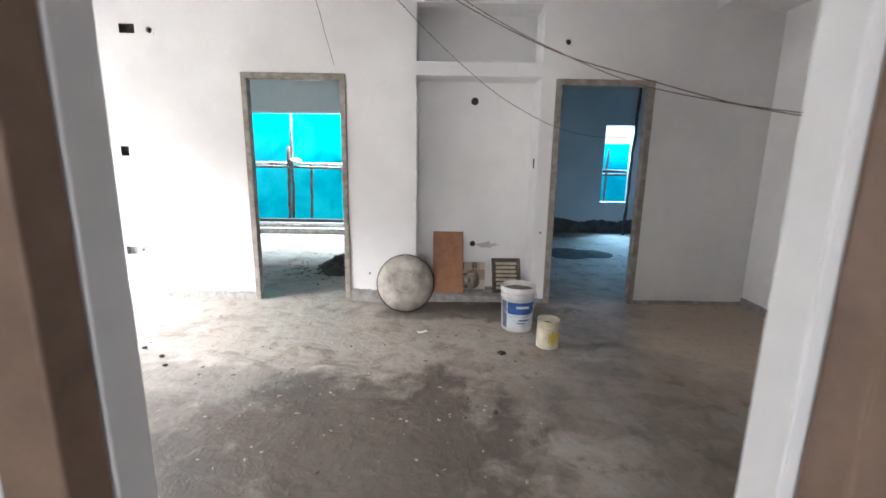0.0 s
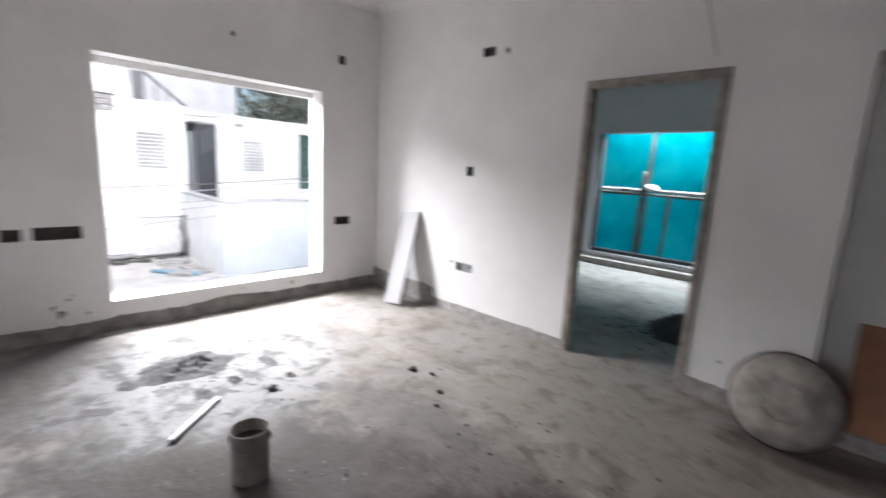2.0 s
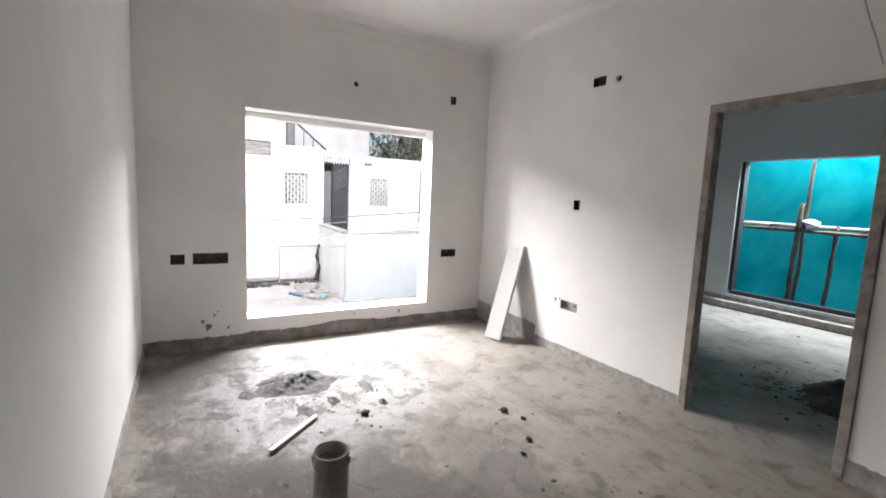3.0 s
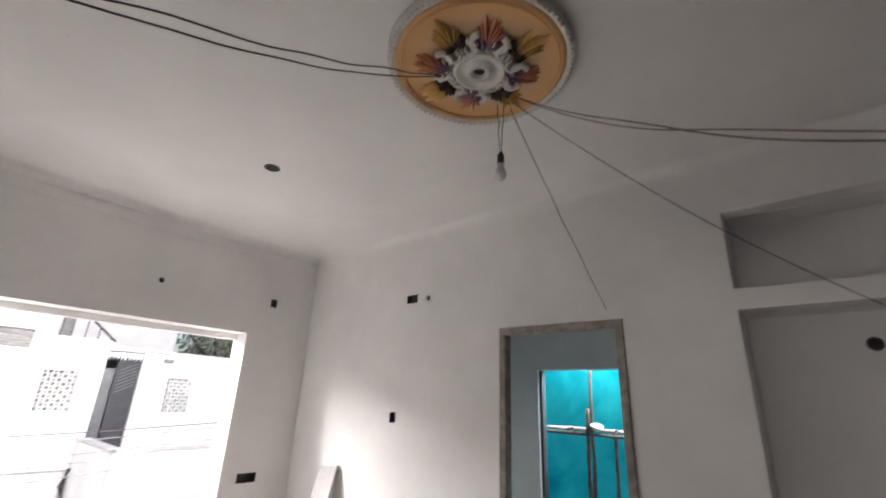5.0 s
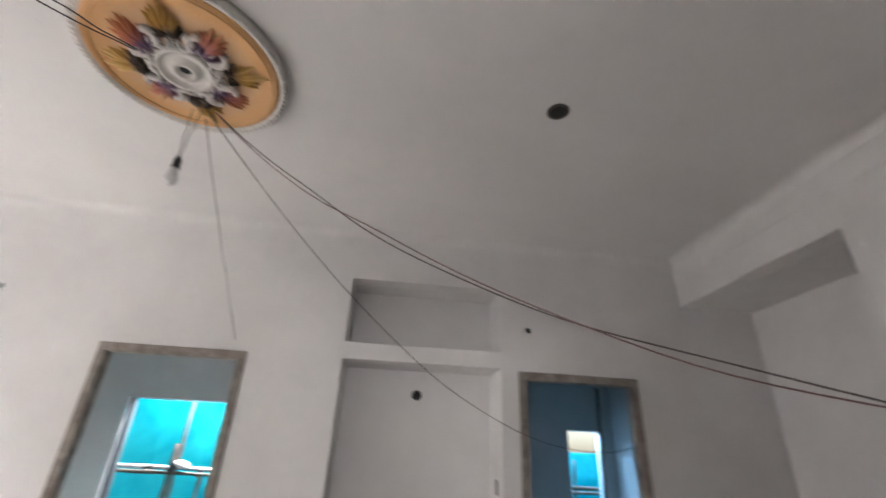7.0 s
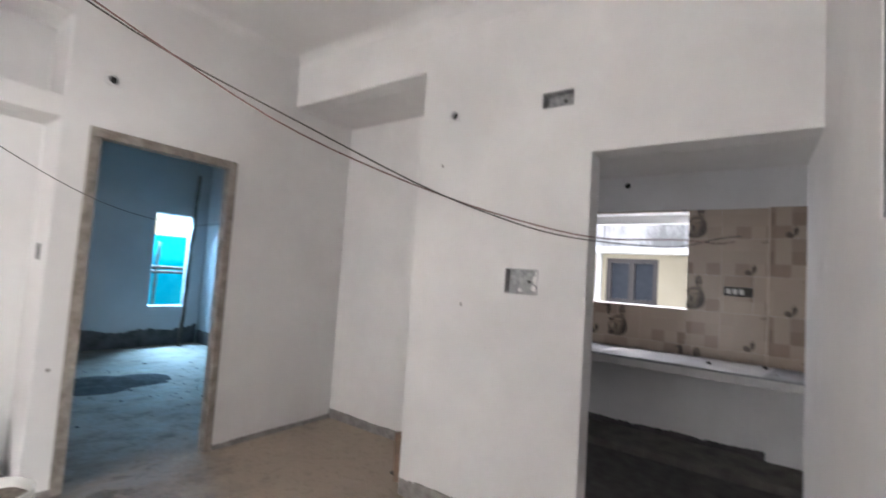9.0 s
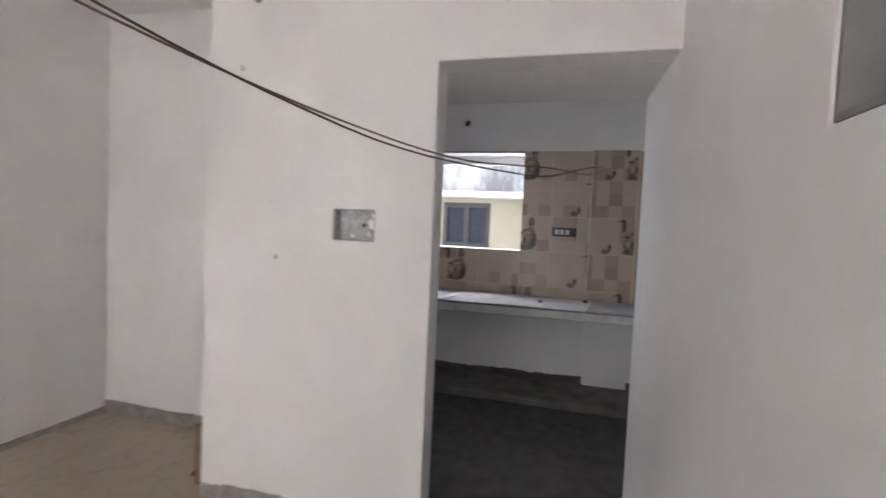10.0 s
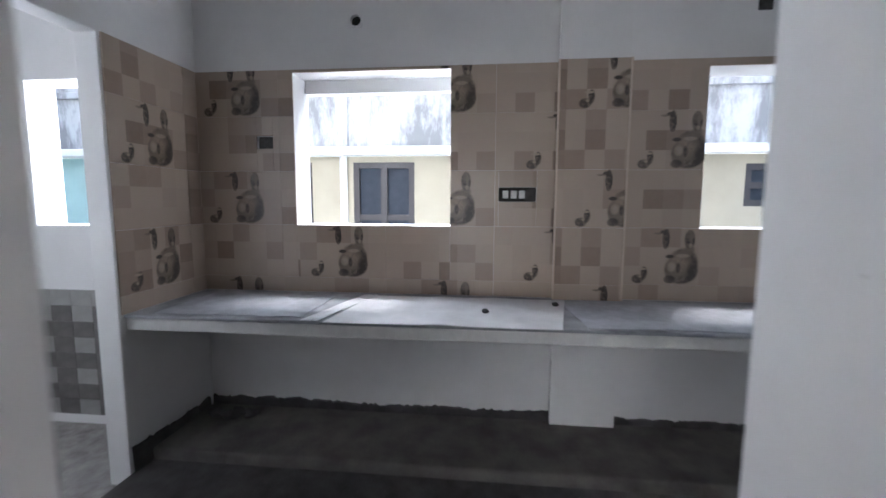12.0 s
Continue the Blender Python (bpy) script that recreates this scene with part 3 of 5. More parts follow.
# ---- cables ----
def sag_line(a, b, drop, steps=24, wobble=0.0, seed=0, skew=0.0, side=0.0, side_skew=0.0, twist=0.0):
    """A hanging line: its sag, how the sag leans to one end, and how it bows sideways; twist winds it round its own course."""
    a, b = Vector(a), Vector(b)
    across = Vector((a.y - b.y, b.x - a.x, 0)).normalized()
    pts = []
    for k in range(steps + 1):
        t = k / steps
        hump, lean = 4 * t * (1 - t), 4 * t * (1 - t) * (1 - 2 * t)
        p = a.lerp(b, t)
        p.z -= drop * hump + skew * lean
        p += across * (side * hump + side_skew * lean)
        ease = min(1.0, 2 * hump)
        p += ease * wobble * Vector((noise.noise((t * 7, seed, 0)), noise.noise((t * 7, seed, 5)), noise.noise((t * 7, seed, 9))))
        turn_by = seed * math.pi + 17 * t + 4 * noise.noise((t * 5, 1, 3))
        p += ease * twist * (across * math.cos(turn_by) + Vector((0, 0, math.sin(turn_by))))
        pts.append(p)
    return pts


def cable(points, radius, material, label):
    bm = tube(points, radius, 6)
    return tagged(mesh_object("cable", bm, material, True), label, "cable", "temporary cables")


MX, MY = -1.068, 2.765
for n, mat in enumerate((WIRE_DARK, WIRE_RED)):
    run = sag_line((-1.026, 3.033, 3.04), (2.746, 0.781, 1.832), 0.813, 62, 0.010, n, -0.035, 0.05, 0.0, 0.013)
    for k, p in enumerate(run):
        p.z += 0.018 * min(1.0, max(0.0, (k - 32) / 12))
    cable(run[:52], 0.0022, mat, "thin twin cable sagging from ceiling rose to kitchen")
cable(sag_line((-1.035, 3.011, 2.996), (1.571, 4.345, 1.594), 0.386, 34, 0.006, 7, -0.023, 0.05, -0.06) + [Vector((1.722, 4.36, 1.63))], 0.0022, WIRE_DARK, "thin cable from ceiling rose through second doorway")
cable(sag_line((-1.066, 3.042, 2.998), (-1.08, N - 0.004, 2.17), 0.015, 20, 0.006, 8, 0.01), 0.0022, WIRE_DARK, "thin cable from ceiling rose to first doorway")
cable(sag_line((-1.227, 2.685, 3.031), (-1.119, 0.945, 2.11), 0.074, 30, 0.02, 20, 0.009, 0.022), 0.0028, WIRE_DARK, "dark cable sagging under ceiling towards wall")
cable(sag_line((-1.23, 2.699, 3.036), (-1.102, 0.945, 2.135), 0.095, 30, 0.02, 21, -0.013, -0.036, -0.017), 0.0028, WIRE_DARK, "dark cable sagging under ceiling towards wall")


# ---- ceiling rose and bulb ----
ROSE_WHITE = plain("cream_gypsum", (0.72, 0.69, 0.64), 0.6, vary=0.08, scale=30)


def ringed_paint(name, *stops):
    """Hand-brushed paint whose colour changes with the distance from the rose's centre."""
    n = Nodes(name)
    p = n.coords()
    far = n.add("ShaderNodeVectorMath", Vector=p)
    far.operation = "LENGTH"
    brush = n.math("MULTIPLY", n.math("SUBTRACT", n.noise(p, 26.0, 4, 0.6, 0.4), 0.5), 0.09)
    col = n.ramp(n.math("MULTIPLY", n.math("ADD", far.outputs["Value"], brush), 2.0), *stops)
    col = n.mix(n.math("MULTIPLY", n.noise(p, 70.0, 3), 0.22), col, (0.62, 0.50, 0.40))
    n.bump(n.noise(p, 90.0, 3), 0.25, 0.004)
    return n.done(col, 0.55)


ROSE_PEACH = ringed_paint("peach_paint", (0.30, (0.76, 0.52, 0.31)), (0.50, (0.78, 0.50, 0.26)), (0.64, (0.80, 0.44, 0.16)), (0.76, (0.76, 0.42, 0.16)))
ROSE_YELLOW = ringed_paint("mustard_paint", (0.34, (0.04, 0.025, 0.012)), (0.42, (0.20, 0.10, 0.025)), (0.50, (0.62, 0.35, 0.05)), (0.66, (0.80, 0.56, 0.20)))
ROSE_RED = ringed_paint("rust_paint", (0.30, (0.17, 0.08, 0.18)), (0.40, (0.36, 0.10, 0.10)), (0.50, (0.60, 0.19, 0.07)), (0.64, (0.78, 0.42, 0.18)))
ROSE_PLUM = ringed_paint("plum_paint", (0.24, (0.30, 0.22, 0.30)), (0.34, (0.13, 0.07, 0.17)), (0.46, (0.30, 0.09, 0.12)))
ROSE_DARK = plain("dark_umber_paint", (0.05, 0.03, 0.015), 0.55, vary=0.3, scale=30)


def petal(bm, length, width, height, m):
    """A raised pointed petal lying along +x from the origin."""
    grid = []
    for i in range(7):
        t = i / 6
        w = width * math.sin(math.pi * min(0.98, t * 0.9 + 0.08)) ** 0.8
        grid.append([bm.verts.new(m @ Vector((length * t, w * s, -height * (1 - s * s) * math.sin(math.pi * (0.15 + 0.8 * t)) - 0.001))) for s in (-1, -0.5, 0, 0.5, 1)])
    for a, b in zip(grid, grid[1:]):
        for k in range(4):
            bm.faces.new((a[k], a[k + 1], b[k + 1], b[k]))


def turn(deg):
    return Matrix.Rotation(radians(deg), 4, "Z")


def ceiling_rose():
    base = thing("ceiling_rose", "round painted gypsum ceiling rose with raised leaves", "ceiling rose", pose(MX, MY, H) @ Matrix.Diagonal((1.06, 1.06, 1.15, 1)))
    part("rim", lathe([(0.0, -0.001), (0.415, -0.001), (0.413, -0.03), (0.404, -0.042), (0.394, -0.044), (0.388, -0.036), (0.374, -0.030), (0.0, -0.028)], 72), ROSE_WHITE, base, "cream moulded rim", True)
    bm = bmesh.new()
    for k in range(90):
        m = turn(k * 4) @ Matrix.Translation((0.404, 0, -0.041)) @ Matrix.Diagonal((0.010, 0.008, 0.008, 1))
        bmesh.ops.create_icosphere(bm, subdivisions=1, radius=1, matrix=m)
    tagged(part("bead_ring", bm, ROSE_WHITE, base, "ring of small cream beads", True), kind="stuff")
    part("field", lathe([(0.0, -0.031), (0.386, -0.031), (0.372, -0.038), (0.358, -0.038), (0.348, -0.032), (0.0, -0.036)], 64), ROSE_PEACH, base, "peach painted field", True)
    for r in (0.352, 0.366):
        part("groove_ring", lathe([(r - 0.004, -0.034), (r, -0.043), (r + 0.004, -0.034)], 64), ROSE_PEACH, base, "raised ring round the field", True)
    part("boss", lathe([(0.118, -0.030), (0.118, -0.054), (0.110, -0.064), (0.098, -0.058), (0.090, -0.046), (0.062, -0.048), (0.048, -0.064), (0.032, -0.064), (0.027, -0.040), (0.0, -0.040)], 48), ROSE_WHITE, base, "cream centre boss", True)
    # black plug in place of an open hole; the shade is its colour
    part("hook_hole", lathe([(0.0, -0.0405), (0.0265, -0.0405), (0.0265, -0.046), (0.0, -0.046)], 20), BLACK, base, "dark hook hole")
    rnd = random.Random(4)
    for k in range(8):
        wide = k % 2 == 0
        spread = turn(k * 45)
        bm = bmesh.new()
        for d in (-52, -37, -23, -9, 5, 17, 31, 47):
            length = (0.160 if wide else 0.145) * (1 - abs(d) / 105) * (0.84 + 0.32 * rnd.random())
            petal(bm, length, 0.009 + 0.004 * rnd.random(), 0.020 + 0.012 * rnd.random(), spread @ Matrix.Translation((0.176 if wide else 0.160, 0, -0.036)) @ turn(d + 7 * (rnd.random() - 0.5)))
        part("leaf", bm, ROSE_YELLOW if wide else ROSE_RED, base, "mustard fan leaf" if wide else "rust red fan leaf", True)
        bm = bmesh.new()
        for d in (-82, -58, -30, 30, 58, 82) if wide else (-60, -22, 22, 60):
            petal(bm, 0.07 if wide else 0.085, 0.016, 0.034, spread @ Matrix.Translation((0.172 if wide else 0.13, 0, -0.036)) @ turn(d))
        part("leaf_base", bm, ROSE_DARK if wide else ROSE_PLUM, base, "dark shaded leaf base" if wide else "plum leaf base", True)
    for k in range(16):
        s = 1 if k % 2 else -1
        inner = 0.148 if k % 4 < 2 else 0.168
        pts = []
        for i in range(18):
            a = i / 17 * 5.2
            r = 0.040 * (1 - 0.6 * i / 17)
            pts.append(turn(k * 22.5 + 3 * s - 8) @ Vector((inner + r * math.cos(a), s * r * math.sin(a), -0.044 - 0.014 * math.sin(i / 17 * 3.1))))
        part("scroll", tube(pts, [0.016 - 0.010 * i / 17 for i in range(18)], 6), ROSE_WHITE, base, "cream curled scroll", True)
    for k in range(24):
        bm = bmesh.new()
        petal(bm, 0.042, 0.010, 0.022, turn(k * 15 + 5) @ Matrix.Translation((0.118, 0, -0.040)) @ turn(12 if k % 2 else -12))
        part("petal", bm, ROSE_WHITE, base, "small cream petal", True)


ceiling_rose()


def hanging_bulb():
    x, y = MX - 0.05, MY + 0.27
    base = thing("light_bulb", "unlit bulb hanging on two thin wires from ceiling rose", "light bulb", pose(x, y, 0))
    for n in (-1, 1):
        part("wire", tube(sag_line((n * 0.02, 0, H - 0.045), (n * 0.004, 0, 2.735), 0.0, 8, 0.01, n), 0.0018, 6), WIRE_DARK, base, "thin dark wire")
    part("holder", lathe([(0.0, 2.745), (0.008, 2.745), (0.012, 2.735), (0.017, 2.725), (0.017, 2.695), (0.019, 2.69), (0.019, 2.68), (0.0, 2.68)], 20), BLACK, base, "black bulb holder", True)
    glass = Nodes("frosted_glass")
    glass.done((0.75, 0.75, 0.75), 0.25)
    part("bulb", lathe([(0.0, 2.585), (0.012, 2.588), (0.022, 2.598), (0.0275, 2.615), (0.026, 2.632), (0.019, 2.655), (0.0135, 2.68)], 24), glass.mat, base, "frosted glass bulb", True)


hanging_bulb()


def splash_mark(axis, face, out, a, z, r, seed):
    """A thin dried splash of mortar with a ragged outline."""
    rnd = random.Random(seed)
    bm = bmesh.new()
    mid = bm.verts.new((0, 0, 0.003))
    ring = []
    for k in range(14):
        t = 2 * math.pi * k / 14
        q = r * (0.4 + 0.9 * rnd.random() ** 1.5)
        ring.append(bm.verts.new((q * math.cos(t) * 0.8, q * math.sin(t) * 1.2, 0.0004)))
    for k in range(14):
        bm.faces.new((mid, ring[k], ring[(k + 1) % 14]))
    ob = mesh_object("mortar_splash", bm, SPLASH, True)
    ob.matrix_world = wall_pose(axis, face + out * 0.001, out, a, z)
    return tagged(ob, "small dried dark mortar splash on white wall", "mortar splash", "splashes on the walls")


SPLASH = plain("brown_mortar_splash", (0.22, 0.19, 0.165), 0.9, vary=0.3)
for n, (a, z, r) in enumerate(((1.42, 0.20, 0.035), (1.38, 0.25, 0.022), (1.47, 0.30, 0.015), (1.50, 0.33, 0.010), (2.75, 0.19, 0.012), (3.25, 0.17, 0.018), (1.58, 0.18, 0.015))):
    splash_mark("x", W, 1, a, z, r, n)
for n, (a, z, r) in enumerate(((-3.18, 0.50, 0.020), (-3.13, 0.52, 0.012), (-0.80, 0.28, 0.014), (-0.7, 0.22, 0.01), (0.83, 0.70, 0.012))):
    splash_mark("y", N, -1, a, z, r, n + 20)
for n, (a, z, r) in enumerate(((2.75, 2.04, 0.012), (2.55, 1.20, 0.01))):
    splash_mark("x", E, -1, a, z, r, n + 40)

stain = splash_mark("y", NBACK, -1, 0.36, 0.50, 0.06, 71)
stain.data.materials[0] = plain("thin_grey_slurry", (0.55, 0.53, 0.50), 0.85, vary=0.1)
stain["label"] = "thin grey cement smear on niche wall"
stain.matrix_world = stain.matrix_world @ Matrix.Rotation(radians(11), 4, "Z") @ Matrix.Diagonal((3.2, 0.5, 1, 1))

# ---- things on the living room floor ----
def mortar_pan():
    """A round iron head pan stood on its rim, its caked bottom to the room."""
    m = pose(-0.435, 4.03, 0.262) @ Matrix.Rotation(radians(72), 4, "X") @ Matrix.Scale(1.14, 4)
    base = thing("mortar_pan", "round iron mortar pan caked with cement, leaning on wall", "pan", m)
    prof = [(0.0, 0.088), (0.06, 0.090), (0.105, 0.086), (0.15, 0.070), (0.19, 0.045), (0.215, 0.012), (0.226, -0.012), (0.222, -0.016), (0.21, 0.006), (0.184, 0.038), (0.14, 0.062), (0.0, 0.08)]
    bm = lathe(prof, 48)
    for v in bm.verts:
        v.co.z += 0.004 * noise.noise(v.co * 25)
    part("bowl", bm, plain("cement_caked_iron", (0.38, 0.345, 0.305), 0.85, vary=0.35, scale=10, relief=0.8), base, "", True)
    part("rim", tube([(0.226 * math.cos(a), 0.226 * math.sin(a), -0.014) for a in [2 * math.pi * k / 48 for k in range(49)]], 0.007, 6), plain("dark_iron", (0.05, 0.045, 0.04), 0.6, 0.5), base, "dark rolled iron rim", True)
    ring = [(0.085 * math.cos(a), 0.085 * math.sin(a), 0.089 + 0.002 * math.sin(5 * a)) for a in [math.pi * (0.9 + 1.5 * k / 30) for k in range(31)]]
    part("cement_ring", tube(ring, 0.0065, 6), bpy.data.materials["cement_caked_iron"], base, "raised cement smear", True)
    for turn_from, length, r in ((0.2, 0.7, 0.055), (1.5, 0.5, 0.04), (0.9, 0.35, 0.12), (1.75, 0.3, 0.105)):
        arc = [(r * math.cos(a) * (1 + 0.15 * math.sin(3 * a)), r * math.sin(a), 0.088 - max(0, r - 0.06) * 0.09 + 0.0015 * math.sin(7 * a)) for a in [math.pi * (turn_from + length * k / 14) for k in range(15)]]
        part("cement_smear", tube(arc, [0.002 + 0.004 * math.sin(math.pi * k / 14) for k in range(15)], 6), bpy.data.materials["cement_caked_iron"], base, "raised cement smear", True)


mortar_pan()


def leaning_board():
    base = thing("plywood_board", "red-brown plywood board leaning in wall niche", "board", pose(-0.04, 4.375, 0.066) @ Matrix.Rotation(radians(-24), 4, "X"))
    part("sheet", bevelled(boxes((-0.152, 0.152, -0.009, 0.009, 0.0, 0.63)), 0.003), PLY, base)
    part("edge_strip", boxes((0.1525, 0.156, -0.0095, 0.0095, 0.0, 0.63)), plain("ply_edge", (0.20, 0.10, 0.06), 0.8), base, "darker sawn edge")


leaning_board()


def slatted_grate():
    base = thing("slatted_grate", "dark framed grate with pale wooden slats in niche", "grate", pose(0.555, 4.40, 0.066) @ Matrix.Rotation(radians(-30), 4, "X"))
    dark = plain("dark_weathered_wood", (0.12, 0.095, 0.075), 0.8, vary=0.3)
    pale = plain("pale_dusty_wood", (0.46, 0.40, 0.31), 0.8, vary=0.2)
    for x in (-0.145, 0.125):
        part("stile", bevelled(boxes((x, x + 0.022, -0.012, 0.012, 0.0, 0.36)), 0.003), dark, base)
    for z in (0.0, 0.338):
        part("rail", bevelled(boxes((-0.123, 0.125, -0.012, 0.012, z, z + 0.022)), 0.003), dark, base)
    part("backing", boxes((-0.123, 0.125, 0.004, 0.009, 0.022, 0.338)), dark, base)
    for k in range(7):
        z = 0.036 + k * 0.0425
        part("slat", bevelled(boxes((-0.105 + 0.004 * (k % 2), 0.11 - 0.006 * (k % 3), -0.010, 0.003, z, z + 0.026)), 0.003), pale, base, "pale wooden slat")


slatted_grate()


def paint_bucket():
    base = thing("paint_bucket", "white plastic paint bucket with blue label and dried cement", "bucket", pose(0.525, 3.645, 0.0, 0, 0, -8))
    prof = [(0.0, 0.0), (0.118, 0.0), (0.122, 0.006), (0.137, 0.285), (0.142, 0.287), (0.142, 0.297), (0.139, 0.300), (0.140, 0.325), (0.146, 0.327), (0.146, 0.338), (0.142, 0.341), (0.145, 0.368), (0.142, 0.372), (0.137, 0.368), (0.118, 0.02), (0.0, 0.02)]
    part("body", lathe(prof, 48), WHITE_PLASTIC, base, "", True)
    bm = lathe([(0.0, 0.325), (0.05, 0.331), (0.1, 0.322), (0.1335, 0.33)], 32)
    for v in bm.verts:
        v.co.z += 0.008 * noise.noise(v.co * 30)
    part("cement_fill", bm, plain("dried_brown_cement", (0.22, 0.19, 0.165), 0.9, vary=0.3, scale=30, relief=0.8), base, "dried grey-brown cement", True)
    blue, pale = plain("blue_label", (0.03, 0.10, 0.32), 0.4, vary=0.15, scale=20), plain("pale_label", (0.62, 0.66, 0.70), 0.45, vary=0.1, scale=20)

    def wrap(name, a0, a1, z0, z1, mat, label, off=0.0012):
        bm = bmesh.new()
        n = max(3, round((a1 - a0) / 6))
        lo, hi = [], []
        for k in range(n + 1):
            a = radians(a0 + (a1 - a0) * k / n)
            for z, row in ((z0, lo), (z1, hi)):
                r = 0.122 + (0.137 - 0.122) * (z - 0.006) / 0.279 + off
                row.append(bm.verts.new((r * math.cos(a), r * math.sin(a), z)))
        for k in range(n):
            bm.faces.new((lo[k], lo[k + 1], hi[k + 1], hi[k]))
        part(name, bm, mat, base, label)

    wrap("label_band", -128, -22, 0.155, 0.255, blue, "blue label band")
    wrap("label_foot", -128, -22, 0.045, 0.150, pale, "pale label foot")
    wrap("label_stripe", -160, -132, 0.03, 0.26, plain("slate_label", (0.16, 0.18, 0.24), 0.5), "slate side stripe")
    wrap("label_text", -96, -50, 0.205, 0.226, WHITE_PLASTIC, "white bars of print", 0.0022)
    wrap("label_text", -86, -44, 0.10, 0.112, blue, "blue bars of print", 0.0022)
    wrap("label_text", -92, -60, 0.076, 0.084, blue, "blue bars of print", 0.0022)
    pts = [(-0.148 * math.cos(t), -0.10 * math.sin(t) - 0.05, 0.315 - 0.19 * math.sin(t)) for t in [math.pi * k / 20 for k in range(21)]]
    part("handle", tube(pts, 0.0028, 6), GALV, base, "thin wire handle", True)
    part("handle_grip", tube(pts[8:13], 0.007, 8), WHITE_PLASTIC, base, "white plastic grip", True)


paint_bucket()


def tin(name, label, at, r, h, mat, inside, patch=None):
    base = thing(name, label, "tin", at)
    prof = [(0.0, 0.0), (r, 0.0), (r + 0.002, 0.003), (r, 0.008), (r, h * 0.5), (r, h - 0.008), (r + 0.003, h - 0.004), (r + 0.002, h), (r - 0.003, h), (r - 0.004, 0.01), (0.0, 0.01)]
    bm = lathe(prof, 36)
    for v in bm.verts:
        bend = 0.004 * noise.noise((v.co.x * 14, v.co.y * 14, v.co.z * 9))
        v.co.x += bend
        v.co.y += bend
    part("body", bm, mat, base, "", True)
    part("contents", lathe([(0.0, h * 0.72), (r * 0.6, h * 0.74), (r - 0.005, h * 0.76)], 24), inside, base, "dried paint inside", True)
    for s in (-1, 1):
        part("lug", bevelled(boxes((s * (r + 0.004) - 0.004, s * (r + 0.004) + 0.004, -0.010, 0.010, h * 0.74, h * 0.9)), 0.002), mat, base)
    pts = [(r * 1.06 * math.cos(t), -0.02 - r * 0.9 * math.sin(t), h * 0.82 - h * 0.12 * math.sin(t)) for t in [math.pi * k / 16 for k in range(17)]]
    part("handle", tube(pts, 0.0018, 6), GALV, base, "thin wire handle", True)
    if patch:
        bm = bmesh.new()
        lo, hi = [], []
        for k in range(9):
            a = radians(-125 + 70 * k / 8)
            wob = 0.02 * math.sin(k * 1.9)
            for z, row in ((h * 0.2 + wob, lo), (h * 0.62 - wob, hi)):
                row.append(bm.verts.new(((r + 0.0035) * math.cos(a), (r + 0.0035) * math.sin(a), z)))
        for k in range(8):
            bm.faces.new((lo[k], lo[k + 1], hi[k + 1], hi[k]))
        part("paint_stain", bm, patch, base, "yellow paint stain")
    return base


DARK_FILL = plain("dark_dried_paint", (0.05, 0.045, 0.04), 0.8, vary=0.3)
tin("paint_tin", "cream paint tin with yellow stain beside bucket", pose(0.695, 3.285, 0, 0, 0, 25), 0.082, 0.215,
    plain("cream_tin", (0.60, 0.54, 0.40), 0.5, vary=0.2, scale=12), DARK_FILL, plain("yellow_stain", (0.60, 0.46, 0.10), 0.6, vary=0.2))
tin("grey_tin", "dusty grey cylindrical tin with wire handle on floor", pose(-2.08, 1.835, 0, 0, 0, 60), 0.080, 0.235,
    plain("cement_dusted_tin", (0.30, 0.28, 0.255), 0.75, vary=0.3, scale=9, relief=0.4), DARK_FILL)


def leaning_slab():
    """A long stone slab leant on the north wall, clear of it at its foot."""
    lean = math.atan2(0.335, 0.925)
    base = thing("stone_slab", "long grey granite slab leaning against white wall", "stone slab", pose(-3.66, 3.93, 0.019, 0, 0, -2) @ Matrix.Rotation(-lean, 4, "X") @ Matrix.Rotation(radians(-7), 4, "Y"))
    part("slab", bevelled(boxes((-0.125, 0.125, 0.0, 0.028, 0.0, 0.99)), 0.004), STONE, base)


leaning_slab()
base = thing("straightedge", "pale aluminium straightedge lying on floor", "straightedge", pose(-2.70, 1.80, 0.008, 0, 0, 131.4))
part("bar", bevelled(boxes((-0.21, 0.21, -0.014, 0.014, 0.0, 0.014)), 0.002), plain("dusty_aluminium", (0.74, 0.73, 0.71), 0.5, 0.0, vary=0.12), base)


def rough_heap(name, label, x, y, rx, ry, height, material, seed, rings=14, steps=40, lump=0.35):
    """A low heap with a ragged outline and lumpy surface."""
    bm = bmesh.new()
    rows = []
    for i in range(rings + 1):
        t = i / rings
        row = []
        for k in range(steps):
            a = 2 * math.pi * k / steps
            edge = 1 + 0.3 * noise.noise((math.cos(a) * 1.6, math.sin(a) * 1.6, seed)) + 0.12 * noise.noise((math.cos(a) * 7, math.sin(a) * 7, seed))
            px, py = rx * t * edge * math.cos(a), ry * t * edge * math.sin(a)
            h = height * (1 - t ** 1.6) * (0.75 + 0.55 * noise.noise((px * 9, py * 9, seed))) + height * lump * noise.noise((px * 28, py * 28, seed)) * (1 - t)
            row.append(bm.verts.new((px, py, max(-0.004, h - 0.004 * t))))
        rows.append(row)
    for a, b in zip(rows, rows[1:]):
        for k in range(steps):
            j = (k + 1) % steps
            bm.faces.new((a[k], a[j], b[j], b[k]))
    bmesh.ops.remove_doubles(bm, verts=bm.verts[:], dist=0.0005)
    bmesh.ops.recalc_face_normals(bm, faces=bm.faces[:])
    ob = mesh_object(name, bm, material, True)
    ob.matrix_world = pose(x, y, 0.004)
    return tagged(ob, label, "heap", kind="stuff")


